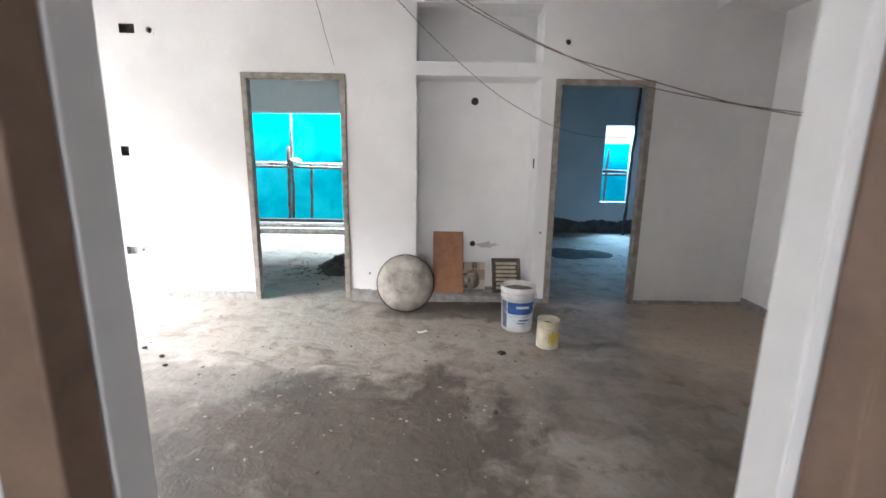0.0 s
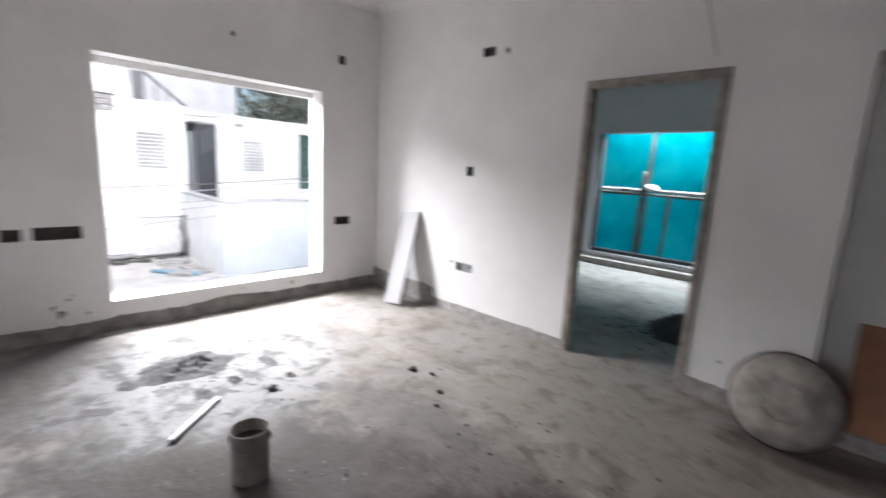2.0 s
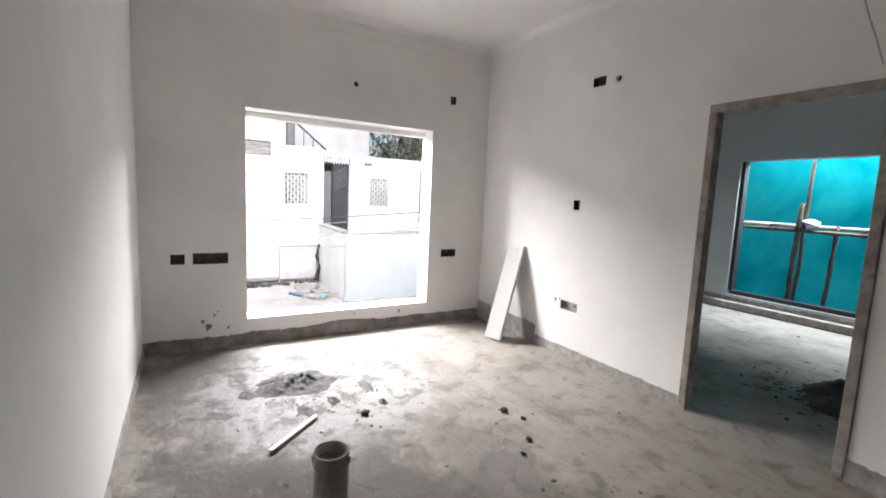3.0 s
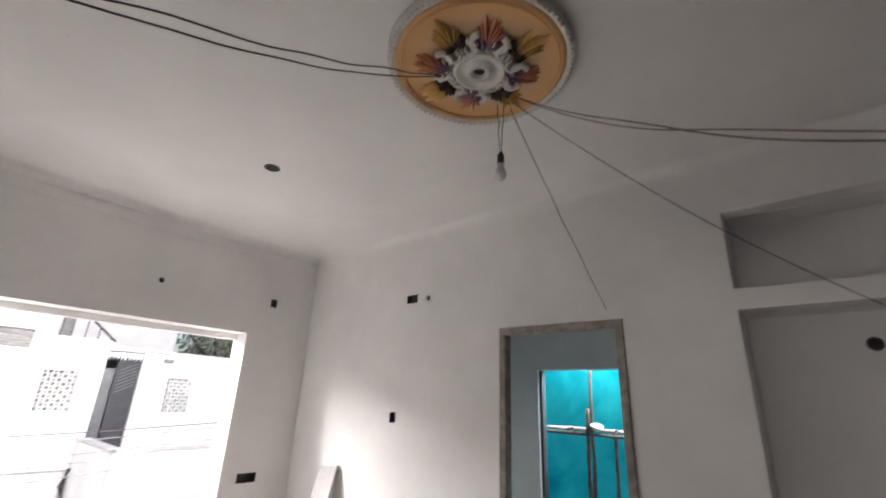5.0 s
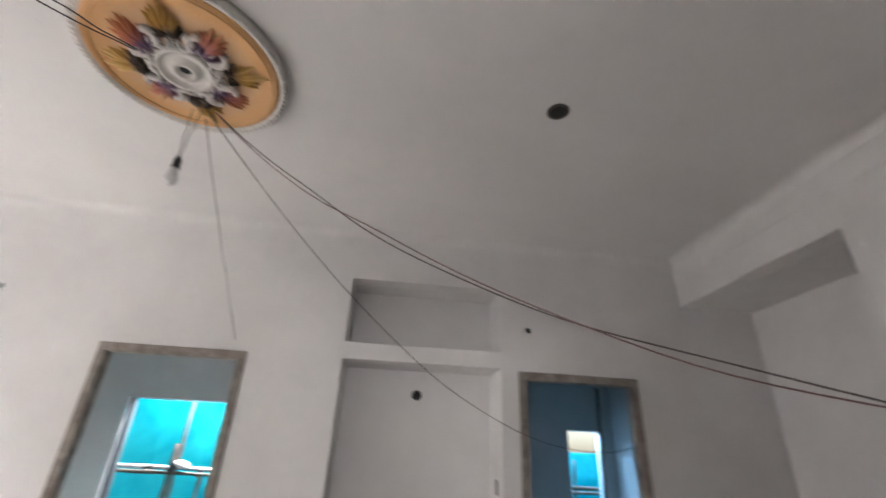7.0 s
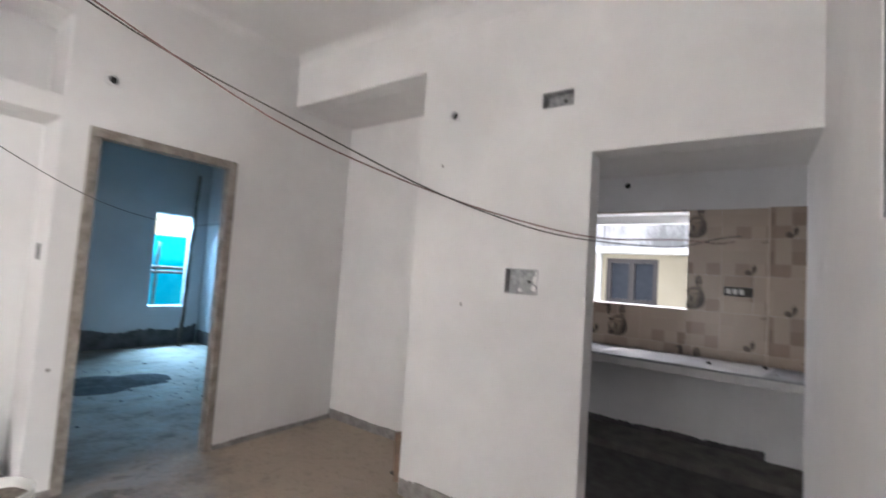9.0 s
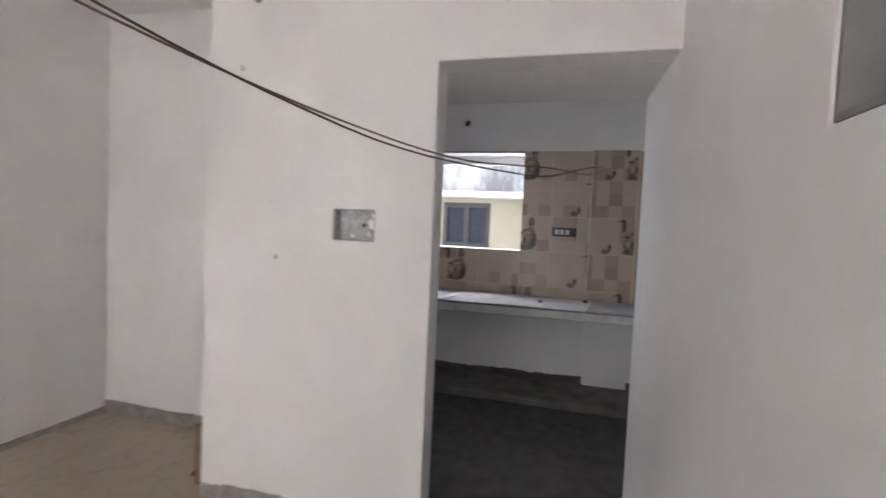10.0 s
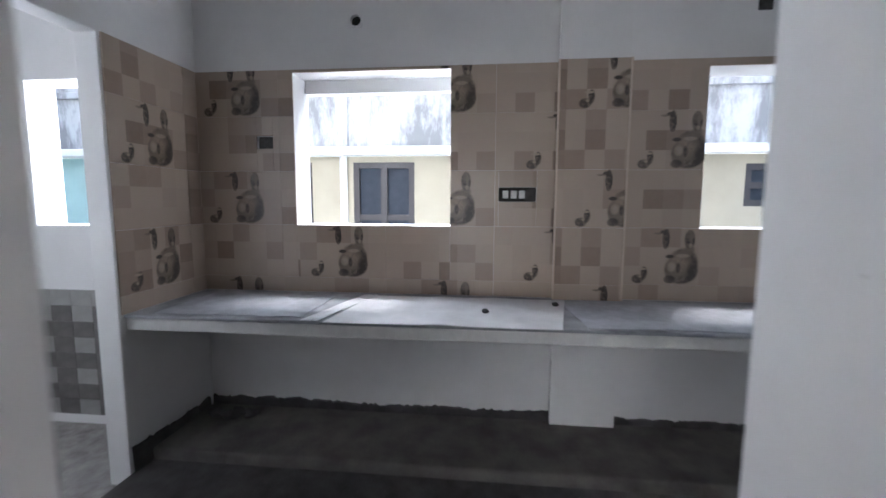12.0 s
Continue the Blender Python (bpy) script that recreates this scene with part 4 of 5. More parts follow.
rough_heap("mortar_heap", "low lumpy heap of wet grey mortar on floor", -3.40, 1.97, 0.22, 0.27, 0.062, MORTAR_WET, 3, 34, 100, 0.75)
for n, (x, y, rx, ry, h) in enumerate(((-3.02, 2.12, 0.13, 0.07, 0.022), (-2.95, 1.92, 0.16, 0.09, 0.014), (-3.15, 2.40, 0.20, 0.09, 0.012), (-2.86, 2.42, 0.07, 0.05, 0.025), (-3.35, 1.62, 0.14, 0.10, 0.012))):
    rough_heap("mortar_spill", "thin ragged spill of wet grey mortar beside heap", x, y, rx * 0.6, ry * 0.6, h, MORTAR_WET, 40 + n, 14, 44, 1.0)
for n, (x, y, rx, ry, h) in enumerate(((-1.62, 2.98, 0.34, 0.10, 0.026), (-1.15, 3.15, 0.26, 0.13, 0.030), (-0.85, 2.85, 0.20, 0.10, 0.026), (-1.9, 2.5, 0.24, 0.12, 0.014), (-0.55, 2.45, 0.22, 0.07, 0.014), (-1.35, 3.3, 0.28, 0.10, 0.012), (0.1, 2.85, 0.12, 0.05, 0.012), (-2.3, 2.35, 0.16, 0.08, 0.014))):
    rough_heap("mortar_smear", "trodden ridge of dried mortar on dusty floor", x, y, rx, ry, h, FLOOR, 60 + n, 12, 56)
rough_heap("sand_heap", "dark heap of sand and rubble on bedroom floor", -1.18, 5.70, 0.56, 0.48, 0.21, SAND_DARK, 8, 26, 72)
# low dark mound on the back room floor
rough_heap("sand_heap", "low dark heap on back room floor", 1.9, 6.6, 0.5, 0.4, 0.05, SAND_DARK, 9)


def crumbs(name, label, count, spots, material, small, large, seed, area=(W + 0.05, E - 0.05, S + 0.05, N - 0.05)):
    """Many loose bits strewn round the given places."""
    rnd = random.Random(seed)
    verts, faces = [], []
    for _ in range(count):
        cx, cy, spread = rnd.choice(spots)
        x, y = rnd.gauss(cx, spread), rnd.gauss(cy, spread)
        if not (area[0] < x < area[1] and area[2] < y < area[3]):
            continue
        r = small + (large - small) * rnd.random() ** 4
        n = len(verts)
        spin = rnd.random() * 6.28
        for dx, dy, dz in ((1, 0, 0.05), (0, 0.7, 0.08), (-1, 0, 0.02), (0, -0.7, 0.05), (0.1, 0.1, 0.4)):
            s = 0.6 + 0.8 * rnd.random()
            verts.append((x + r * s * (dx * math.cos(spin) - dy * math.sin(spin)), y + r * s * (dx * math.sin(spin) + dy * math.cos(spin)), 0.002 + r * dz * s))
        faces += [(n, n + 1, n + 4), (n + 1, n + 2, n + 4), (n + 2, n + 3, n + 4), (n + 3, n, n + 4)]
    data = bpy.data.meshes.new(name)
    data.from_pydata(verts, [], faces)
    data.materials.append(material)
    return tagged(new(name, data), label, "rubble", kind="stuff")


MORTAR_PALE = plain("pale_dry_mortar", (0.29, 0.265, 0.24), 0.9, vary=0.35, scale=8, relief=0.8)
crumbs("mortar_crumbs", "small grey mortar crumbs strewn over floor", 1500,
       [(-3.2, 2.1, 0.35), (-3.1, 2.0, 0.2), (-2.4, 2.5, 0.5), (-1.6, 2.6, 0.5), (-1.0, 2.9, 0.45), (-0.6, 2.2, 0.6), (-1.2, 3.6, 0.5), (0.3, 3.2, 0.7), (-2.6, 3.4, 0.6)], MORTAR_PALE, 0.002, 0.016, 11)
crumbs("dark_crumbs", "dark dried mortar bits strewn over floor", 800,
       [(-3.2, 2.2, 0.18), (-3.1, 2.0, 0.2), (-3.2, 2.25, 0.14), (-2.95, 2.1, 0.16), (-1.3, 3.1, 0.3), (-2.9, 2.3, 0.3), (-2.0, 2.6, 0.5), (-1.4, 2.4, 0.5), (-0.4, 2.6, 0.6), (0.2, 3.4, 0.5)], MORTAR_WET, 0.002, 0.018, 12)

crumbs("sand_crumbs", "dark sand lumps scattered round bedroom heap", 900, [(-1.25, 5.7, 0.32), (-1.4, 5.5, 0.25), (-1.2, 5.75, 0.45)], SAND_DARK, 0.004, 0.035, 14, (-4.3, 0.0, 4.5, 8.0))
crumbs("sand_crumbs", "dark lumps scattered over back room floor", 300, [(1.9, 6.6, 0.4), (2.2, 6.2, 0.5)], SAND_DARK, 0.004, 0.03, 15, (0.3, 3.6, 4.6, 8.4))


def clod(x, y, r, seed):
    bm = bmesh.new()
    bmesh.ops.create_icosphere(bm, subdivisions=2, radius=r)
    for v in bm.verts:
        v.co *= 1 + 0.45 * noise.noise(v.co * (1.6 / r) + Vector((seed, 0, 0)))
        v.co.z *= 0.5
    low = min(v.co.z for v in bm.verts)
    ob = mesh_object("mortar_clod", bm, SAND_DARK, True)
    ob.matrix_world = pose(x, y, -low, 0, 0, seed * 40)
    tagged(ob, "small dark clod of dried mortar on floor", "mortar clod", "clods on the floor")


for n, (x, y, r) in enumerate(((-2.393, 3.102, 0.032), (-2.255, 3.153, 0.022), (-2.047, 3.018, 0.024), (0.327, 3.106, 0.036), (-1.944, 2.886, 0.02), (0.19, 2.365, 0.022), (-2.75, 2.25, 0.035), (-1.6, 3.0, 0.018))):
    clod(x, y, r * 0.78, n + 1)
bm = bmesh.new()
grid = [[bm.verts.new((0.05 * (i / 4 - 0.5), 0.022 * (j / 2 - 0.5), 0.004 + 0.007 * abs(noise.noise((i * 0.9, j * 0.8, 2))))) for j in range(3)] for i in range(5)]
for i in range(4):
    for j in range(2):
        bm.faces.new((grid[i][j], grid[i + 1][j], grid[i + 1][j + 1], grid[i][j + 1]))
ob = mesh_object("paper_scrap", bm, WHITE_PLASTIC)
ob.matrix_world = pose(-0.26, 3.5, 0.002, 0, 0, 25) @ Matrix.Scale(1.6, 4)
tagged(ob, "crumpled scrap of white paper on floor", "paper scrap")

# ---- kitchen ----
COUNTER_EDGE = plain("whitewashed_slab_edge", (0.70, 0.685, 0.66), 0.7, vary=0.15, scale=6, relief=0.3)
COUNTER_TOP = plain("dusty_stone_top", (0.34, 0.345, 0.36), 0.45, vary=0.4, scale=7, relief=0.3)
CEMENT_STEP = plain("trodden_brown_cement", (0.15, 0.135, 0.12), 0.85, vary=0.35, scale=6, relief=0.6)
base = thing("kitchen_counter", "long dusty stone kitchen counter on whitewashed slab", "counter")
part("slab", bevelled(boxes((3.918, K - 0.002, -1.3, 3.148, 0.722, 0.784)), 0.008), COUNTER_EDGE, base, "whitewashed slab edge")
part("top", bevelled(boxes((3.905, K - 0.002, -1.3, 3.148, 0.784, 0.800)), 0.004), COUNTER_TOP, base, "grey dusty stone top")
part("plinth", bevelled(boxes((4.015, K - 0.002, -1.3, 3.148, -0.02, 0.062)), 0.014), CEMENT_STEP, base, "raised dark cement plinth")


def sheet(name, label, x0, x1, y0, y1, z, mat, seed, twist=0.0):
    """A thin sheet with slightly curled edges."""
    bm = bmesh.new()
    nx, ny = 6, 14
    grid = []
    for i in range(nx + 1):
        row = []
        for j in range(ny + 1):
            u, v = i / nx, j / ny
            curl = 0.012 * max(0, noise.noise((u * 2.5, v * 5, seed))) * (1 if i in (0, nx) or j in (0, ny) else 0.4)
            row.append(bm.verts.new((x0 + (x1 - x0) * u + 0.012 * noise.noise((v * 3, seed, 1)) * (i in (0, nx)), y0 + (y1 - y0) * v + twist * (u - 0.5), z + curl)))
        grid.append(row)
    for i in range(nx):
        for j in range(ny):
            bm.faces.new((grid[i][j], grid[i + 1][j], grid[i + 1][j + 1], grid[i][j + 1]))
    ob = mesh_object(name, bm, mat)
    mod = ob.modifiers.new("thickness", "SOLIDIFY")
    mod.thickness, mod.offset = 0.003, -1
    return tagged(ob, label, "packing sheet", "sheets on the counter")


PAPER = plain("pale_packing_sheet", (0.74, 0.73, 0.73), 0.5, vary=0.12, scale=6)
PAPER_GREY = plain("grey_packing_sheet", (0.42, 0.43, 0.46), 0.5, vary=0.25, scale=8)
sheet("packing_sheet", "pale packing sheet lying flat on counter", 3.880, 4.45, 1.04, 2.10, 0.806, PAPER, 1, -0.10)
sheet("packing_sheet", "narrow curled pale strip on counter", 3.895, 4.46, 2.11, 2.19, 0.808, PAPER, 2, -0.14)
sheet("packing_sheet", "dusty grey packing sheet on counter", 3.95, 4.42, 2.28, 3.02, 0.804, PAPER_GREY, 3)
sheet("packing_sheet", "crumpled grey packing sheet on counter", 3.92, 4.46, 0.10, 1.00, 0.805, PAPER_GREY, 4, 0.05)


def tile_material(name, decor):
    """Glazed beige tile with printed squares and, on some, a printed pot and fruit."""
    n = Nodes(name)
    p = n.coords()
    sep = n.add("ShaderNodeSeparateXYZ", Vector=p)
    x, y = sep.outputs["X"], sep.outputs["Y"]
    rnd = n.add("ShaderNodeObjectInfo").outputs["Random"]
    cell = n.add("ShaderNodeCombineXYZ", X=n.math("FLOOR", n.math("MULTIPLY", n.math("ADD", x, 0.315), 1 / 0.105)), Y=n.math("FLOOR", n.math("MULTIPLY", n.math("ADD", y, 0.158), 1 / 0.105)), Z=n.math("FLOOR", n.math("MULTIPLY", rnd, 7.0)))
    value = n.add("ShaderNodeTexWhiteNoise", Vector=cell.outputs[0]).outputs["Value"]
    cloud = n.noise(p, 22.0, 4)
    col = n.ramp(value, (0.0, (0.42, 0.33, 0.255)), (0.60, (0.46, 0.365, 0.285)), (0.70, (0.37, 0.28, 0.215)), (0.84, (0.29, 0.21, 0.16)), (1.0, (0.225, 0.16, 0.118)))
    col = n.mix(n.math("MULTIPLY", cloud, 0.30), col, (0.42, 0.36, 0.30))

    def oval(cx, cy, rx, ry, soft=0.12):
        a = n.math("DIVIDE", n.math("SUBTRACT", x, cx), rx)
        b = n.math("DIVIDE", n.math("SUBTRACT", y, cy), ry)
        d = n.math("ADD", n.math("MULTIPLY", a, a), n.math("MULTIPLY", b, b))
        return n.math("SUBTRACT", 1.0, n.math("MINIMUM", 1.0, n.math("MULTIPLY", n.math("MAXIMUM", 0.0, n.math("SUBTRACT", d, 1 - soft)), 1 / soft)))

    if decor:
        dark, mid, pale = (0.05, 0.04, 0.032), (0.17, 0.135, 0.105), (0.40, 0.325, 0.25)
        # round pot with a pear before it, bottle necks above and a small fruit beside it
        layers = [((0.116, -0.070, 0.094, 0.086, 0.25), (0.05, 0.038, 0.03)), ((0.124, -0.028, 0.082, 0.080, 0.3), (0.06, 0.046, 0.036)), ((0.152, 0.036, 0.034, 0.034, 0.6), mid), ((0.100, -0.042, 0.082, 0.088, 0.95), (0.32, 0.25, 0.19)),
                  ((0.072, -0.066, 0.044, 0.050, 0.9), mid), ((0.066, -0.056, 0.028, 0.034, 0.9), pale), ((0.056, -0.126, 0.034, 0.025, 0.5), dark), ((0.100, -0.062, 0.014, 0.034, 0.7), dark),
                  ((0.052, 0.002, 0.026, 0.012, 0.5), dark), ((0.172, -0.080, 0.034, 0.056, 0.9), dark), ((0.122, 0.006, 0.040, 0.012, 0.7), pale),
                  ((0.028, 0.098, 0.020, 0.060, 0.2), dark), ((0.016, 0.136, 0.024, 0.012, 0.5), dark), ((0.152, 0.096, 0.030, 0.058, 0.35), dark), ((0.142, 0.116, 0.006, 0.026, 0.7), mid), ((0.158, 0.062, 0.012, 0.016, 0.7), pale),
                  ((-0.112, -0.126, 0.036, 0.028, 0.4), dark), ((-0.080, -0.092, 0.020, 0.040, 0.5), dark), ((-0.092, -0.070, 0.030, 0.008, 0.7), pale), ((-0.100, -0.112, 0.012, 0.010, 0.7), pale), ((-0.015, 0.128, 0.026, 0.007, 0.6), mid)]
        blot = n.ramp(n.noise(p, 34.0, 5, 0.65, 0.5), (0.40, 0.62), (0.56, 1.0))
        for spec, tone in layers:
            col = n.mix(n.math("MULTIPLY", oval(*spec), blot), col, tone)
    n.bump(n.noise(p, 9.0, 2), 0.05, 0.004)
    return n.done(col, 0.28)


TILE_PLAIN, TILE_DECOR = tile_material("beige_checker_tile", False), tile_material("printed_pot_tile", True)
GROUT = plain("beige_grout", (0.33, 0.265, 0.21), 0.85, vary=0.15)
TW, TH, TOP = 0.63, 0.315, 2.150
tile_meshes = {}


def tile_piece(parent, m, x0, x1, y0, y1, decor):
    """One tile, or what is left of it beside an opening; local origin at the whole tile's middle."""
    key = (round(x0, 3), round(x1, 3), round(y0, 3), round(y1, 3), decor)
    if key not in tile_meshes:
        bm = bmesh.new()
        g = 0.0006
        box(bm, x0 + g, x1 - g, y0 + g, y1 - g, 0.0, 0.008)
        data = bpy.data.meshes.new("tile")
        bmesh.ops.recalc_face_normals(bm, faces=bm.faces[:])
        bm.to_mesh(data)
        bm.free()
        data.materials.append(TILE_DECOR if decor else TILE_PLAIN)
        tile_meshes[key] = data
    ob = new("tile", tile_meshes[key])
    ob.parent = parent
    ob.matrix_local = m


def tiled(parent, axis, face, out, a_from, a_to, a_first, z_low, holes, phase):
    """Tiles in rows down from TOP; a_first is the middle of column 0, columns run to the viewer's right."""
    sign = -1 if axis == "x" else 1
    for row in range(5):
        zc = TOP - TH * (row + 0.5)
        for colm in range(-2, 9):
            ac = a_first + sign * TW * colm
            lo, hi = max(a_from, ac - TW / 2), min(a_to, ac + TW / 2)
            z0, z1 = max(z_low, zc - TH / 2), min(zc + TH / 2, 2.095)
            if hi - lo < 0.01 or z1 - z0 < 0.01:
                continue
            rects = [(lo, hi, z0, z1)]
            for h in holes:
                cut = []
                for a0, a1, b0, b1 in rects:
                    if h[0] >= a1 or h[1] <= a0 or h[2] >= b1 or h[3] <= b0:
                        cut.append((a0, a1, b0, b1))
                        continue
                    ca, cb = max(a0, h[0]), min(a1, h[1])
                    cut += [r for r in ((a0, ca, b0, b1), (cb, a1, b0, b1), (ca, cb, b0, max(b0, h[2])), (ca, cb, min(b1, h[3]), b1)) if r[1] - r[0] > 0.012 and r[3] - r[2] > 0.012]
                rects = cut
            for a0, a1, b0, b1 in rects:
                m = wall_pose(axis, face, out, ac, zc)
                u0, u1 = sorted((sign * (a0 - ac), sign * (a1 - ac)))
                tile_piece(parent, m, u0, u1, b0 - zc, b1 - zc, (colm + row + phase) % 2 == 0)


splash = tagged(new("backsplash"), "beige glazed tiles printed with pots above counter", "wall tiles", kind="structure")
tiled(splash, "x", K, -1, 1.045, 3.15, 2.955, 0.801, [KW1, SOCK, KH2], 0)
tiled(splash, "x", K, -1, -1.3, 0.685, 2.99, 0.801, [KW2], 1)
tiled(splash, "x", K - 0.05, -1, 0.685, 1.045, 0.80, 0.801, [], 0)
tiled(splash, "y", 3.15, -1, 3.895, K - 0.01, 4.10, 0.801, [], 1)
EDGE = plain("pale_tile_edge", (0.60, 0.50, 0.40), 0.5, vary=0.1)
for y in (0.675, 1.045):
    tagged(mesh_object("trim", boxes((K - 0.062, K - 0.048, y, y + 0.010, 0.802, 2.095)), EDGE), kind="structure")


def kitchen_socket(a, z, w, h, switches):
    base = thing("switch_socket", "grey metal socket box with pale switches between tiles" if switches else "empty dark switch box between beige tiles", "switch box", wall_pose("x", K, -1, a, z), "kitchen boxes")
    part("casing", boxes((-w / 2, w / 2, -h / 2, h / 2, -0.05, -0.02)), DARK_BOX, base)
    for k in range(switches):
        x = -w * 0.32 + k * w * 0.22
        part("switch", bevelled(boxes((x - 0.016, x + 0.016, -0.022, 0.022, -0.021, 0.004)), 0.003), WHITE_PLASTIC, base, "pale plastic switch")


kitchen_socket(1.253, 1.386, 0.21, 0.08, 3)
kitchen_socket(2.73, 1.687, 0.10, 0.07, 0)
conduit_hole(wall_pose("x", K - 0.001, -1, 2.172, 2.355), 0.03)
switch_box(wall_pose("x", K - 0.002, -1, 0.02, 2.36), 0.07, 0.07, "small dark box high on kitchen wall", depth=0.001, back=DARK_BOX)
bm = bmesh.new()
for n in range(14):
    rnd = random.Random(n)
    bmesh.ops.create_icosphere(bm, subdivisions=1, radius=0.015 + 0.03 * rnd.random(), matrix=Matrix.Translation((4.45 - 0.1 * rnd.random(), 2.95 + 0.15 * rnd.random() - 0.02 * n, 0.08)) @ Matrix.Diagonal((1, 1.2, 0.7, 1)))
tagged(mesh_object("rubble", bm, CEMENT_DARK), "dark rubble under kitchen counter", "rubble", kind="stuff")
skirting("x", K, -1, 1.035, 3.14, 0.115, 21, CEMENT_DARK)
skirting("x", K, -1, -1.3, 0.68, 0.10, 22, CEMENT_DARK)
skirting("y", 3.15, -1, 3.89, 4.5, 0.12, 23, CEMENT_DARK)

# utility room: glazed dado of grey and pale tiles
dado = tagged(new("utility_dado"), "grey and white chequered tiles on utility wall", "wall tiles", kind="structure")
TILE_PALE, TILE_GREY = plain("pale_grey_tile", (0.36, 0.35, 0.33), 0.35, vary=0.1), plain("slate_grey_tile", (0.17, 0.16, 0.15), 0.35, vary=0.2)
pale_data = []
for mat in (TILE_PALE, TILE_GREY):
    bm = boxes((-0.069, 0.069, -0.049, 0.049, 0, 0.008))
    data = bpy.data.meshes.new("tile")
    bm.to_mesh(data)
    bm.free()
    data.materials.append(mat)
    pale_data.append(data)
for row in range(8):
    for colm in range(12):
        ob = new("tile", pale_data[0 if (row % 2 == 0 and colm % 2 == 0) or row == 7 else 1])
        ob.parent = dado
        ob.matrix_local = wall_pose("x", 4.42, -1, 3.33 + 0.14 * colm, 0.05 + 0.1 * row)

# brown prop by the alcove corner
base = thing("wood_offcut", "short rough brown wood offcut leaning in alcove", "wood offcut", pose(2.36, 3.02, 0.004, -4, 3, 10))
part("stick", bevelled(boxes((-0.03, 0.03, -0.025, 0.025, 0.0, 0.30)), 0.004), WOOD_BROWN, base)
# a spare printed tile stood in the living room's niche
base = thing("tile_offcut", "beige printed wall tile leaning in niche", "tile", pose(0.0, 4.50, 0.066) @ Matrix.Rotation(radians(-20), 4, "X"))
bm = boxes((0.016, 0.26, -0.15, 0.13, 0.0, 0.008))
face = part("glazed_face", bm, TILE_DECOR, base)
face.matrix_local = Matrix.Translation((0.085, 0, 0.152)) @ Matrix.Rotation(radians(90), 4, "X")
tagged(mesh_object("kitchen_window_lintel", bevelled(boxes((KB - 0.06, KB - 0.002, 1.635, 2.547, 1.995, 2.077)), 0.006), WALL), kind="structure")
for x, y in ((4.12, 1.42), (4.30, 1.06)):
    bm = bmesh.new()
    bmesh.ops.create_icosphere(bm, subdivisions=2, radius=0.018)
    for v in bm.verts:
        v.co *= 1 + 0.4 * noise.noise(v.co * 60)
        v.co.z *= 0.7
    ob = mesh_object("mortar_clod", bm, MORTAR_WET, True)
    ob.matrix_world = pose(x, y, 0.818)
    tagged(ob, "small dark clod of mortar on packing sheet", "mortar clod")

# ---- outside ----
GROUND = plain("pale_cement_ground", (0.50, 0.485, 0.46), 0.95, vary=0.25, scale=1.5, relief=0.5)
GZ = -0.58
bm = bmesh.new()
ends = [(-1500, -1500), (1500, -1500), (1500, 1500), (-1500, 1500)]
bm.faces.new([bm.verts.new((x, y, GZ)) for x, y in ends])
tagged(mesh_object("ground", bm, GROUND), kind="structure")
# the house's own foundation under the floors
tagged(mesh_object("foundation", boxes((-4.68, KB, -2.7, 8.33, GZ, -0.16)), CEMENT), kind="structure")


def house_wall(parent, name, axis, face, back, a0, a1, z0, z1, mat, holes=()):
    ob = slab(name, axis, face, back, a0, a1, z0, z1, mat, holes, 0.0)
    del ob["kind"]
    ob.parent = parent
    return ob


def vent(parent, x, y0, y1, z0, z1, cols, rows):
    """A pierced lattice block."""
    w, h = (y1 - y0) / cols, (z1 - z0) / rows
    holes = []
    for r in range(rows):
        for c in range(cols):
            k = 0.28 if (r + c) % 2 else 0.42
            holes.append((y0 + w * (c + 0.5 - k), y0 + w * (c + 0.5 + k), z0 + h * (r + 0.5 - k), z0 + h * (r + 0.5 + k)))
    return house_wall(parent, "vent_block", "x", x, x - 0.08, y0, y1, z0, z1, OUT_WHITE, holes)


GATE = plain("charcoal_gate_paint", (0.045, 0.048, 0.055), 0.5, 0.3, vary=0.2)
VX = -10.16
V1, V2 = (3.115, 3.61, 1.14, 1.815), (5.05, 5.52, 1.14, 1.796)
nb_house = thing("neighbour_house", "white rendered neighbouring house with pierced vents and dark gate", "house")
house_wall(nb_house, "wall", "x", VX, VX - 0.2, 2.98, 9.5, GZ, 2.25, OUT_WHITE, [V1, V2, (3.95, 4.54, GZ, 2.215), (6.37, 6.9, 0.765, 2.05)])
house_wall(nb_house, "parapet", "x", VX + 0.03, VX - 0.23, 2.98, 3.92, 2.25, 2.38, OUT_WHITE)
house_wall(nb_house, "wing_wall", "x", VX + 0.12, VX - 0.2, -3.0, 2.95, GZ, 4.6, OUT_WHITE, [(1.9, 2.82, 2.12, 2.42)])
house_wall(nb_house, "pier", "x", VX + 0.16, VX - 0.1, 2.95, 3.07, GZ, 2.62, OUT_WHITE)
# inner wall greyed: the shade behind vents and gate is put into colour
house_wall(nb_house, "inner_wall", "x", VX - 1.6, VX - 1.7, 2.9, 9.5, GZ, 2.3, plain("inner_shade_grey", (0.3, 0.3, 0.31), 0.8))
house_wall(nb_house, "side_wall", "y", 9.5, 9.4, VX - 1.7, VX, GZ, 2.3, OUT_WHITE)
part("coping", boxes((VX - 0.24, VX + 0.06, 3.93, 9.5, 2.25, 2.29)), OUT_WHITE, nb_house)
win = part("window", boxes((VX - 0.13, VX - 0.10, 6.37, 6.9, 0.765, 2.05)), plain("dark_green_shutter", (0.05, 0.10, 0.09), 0.5, vary=0.3), nb_house, "dark green window")
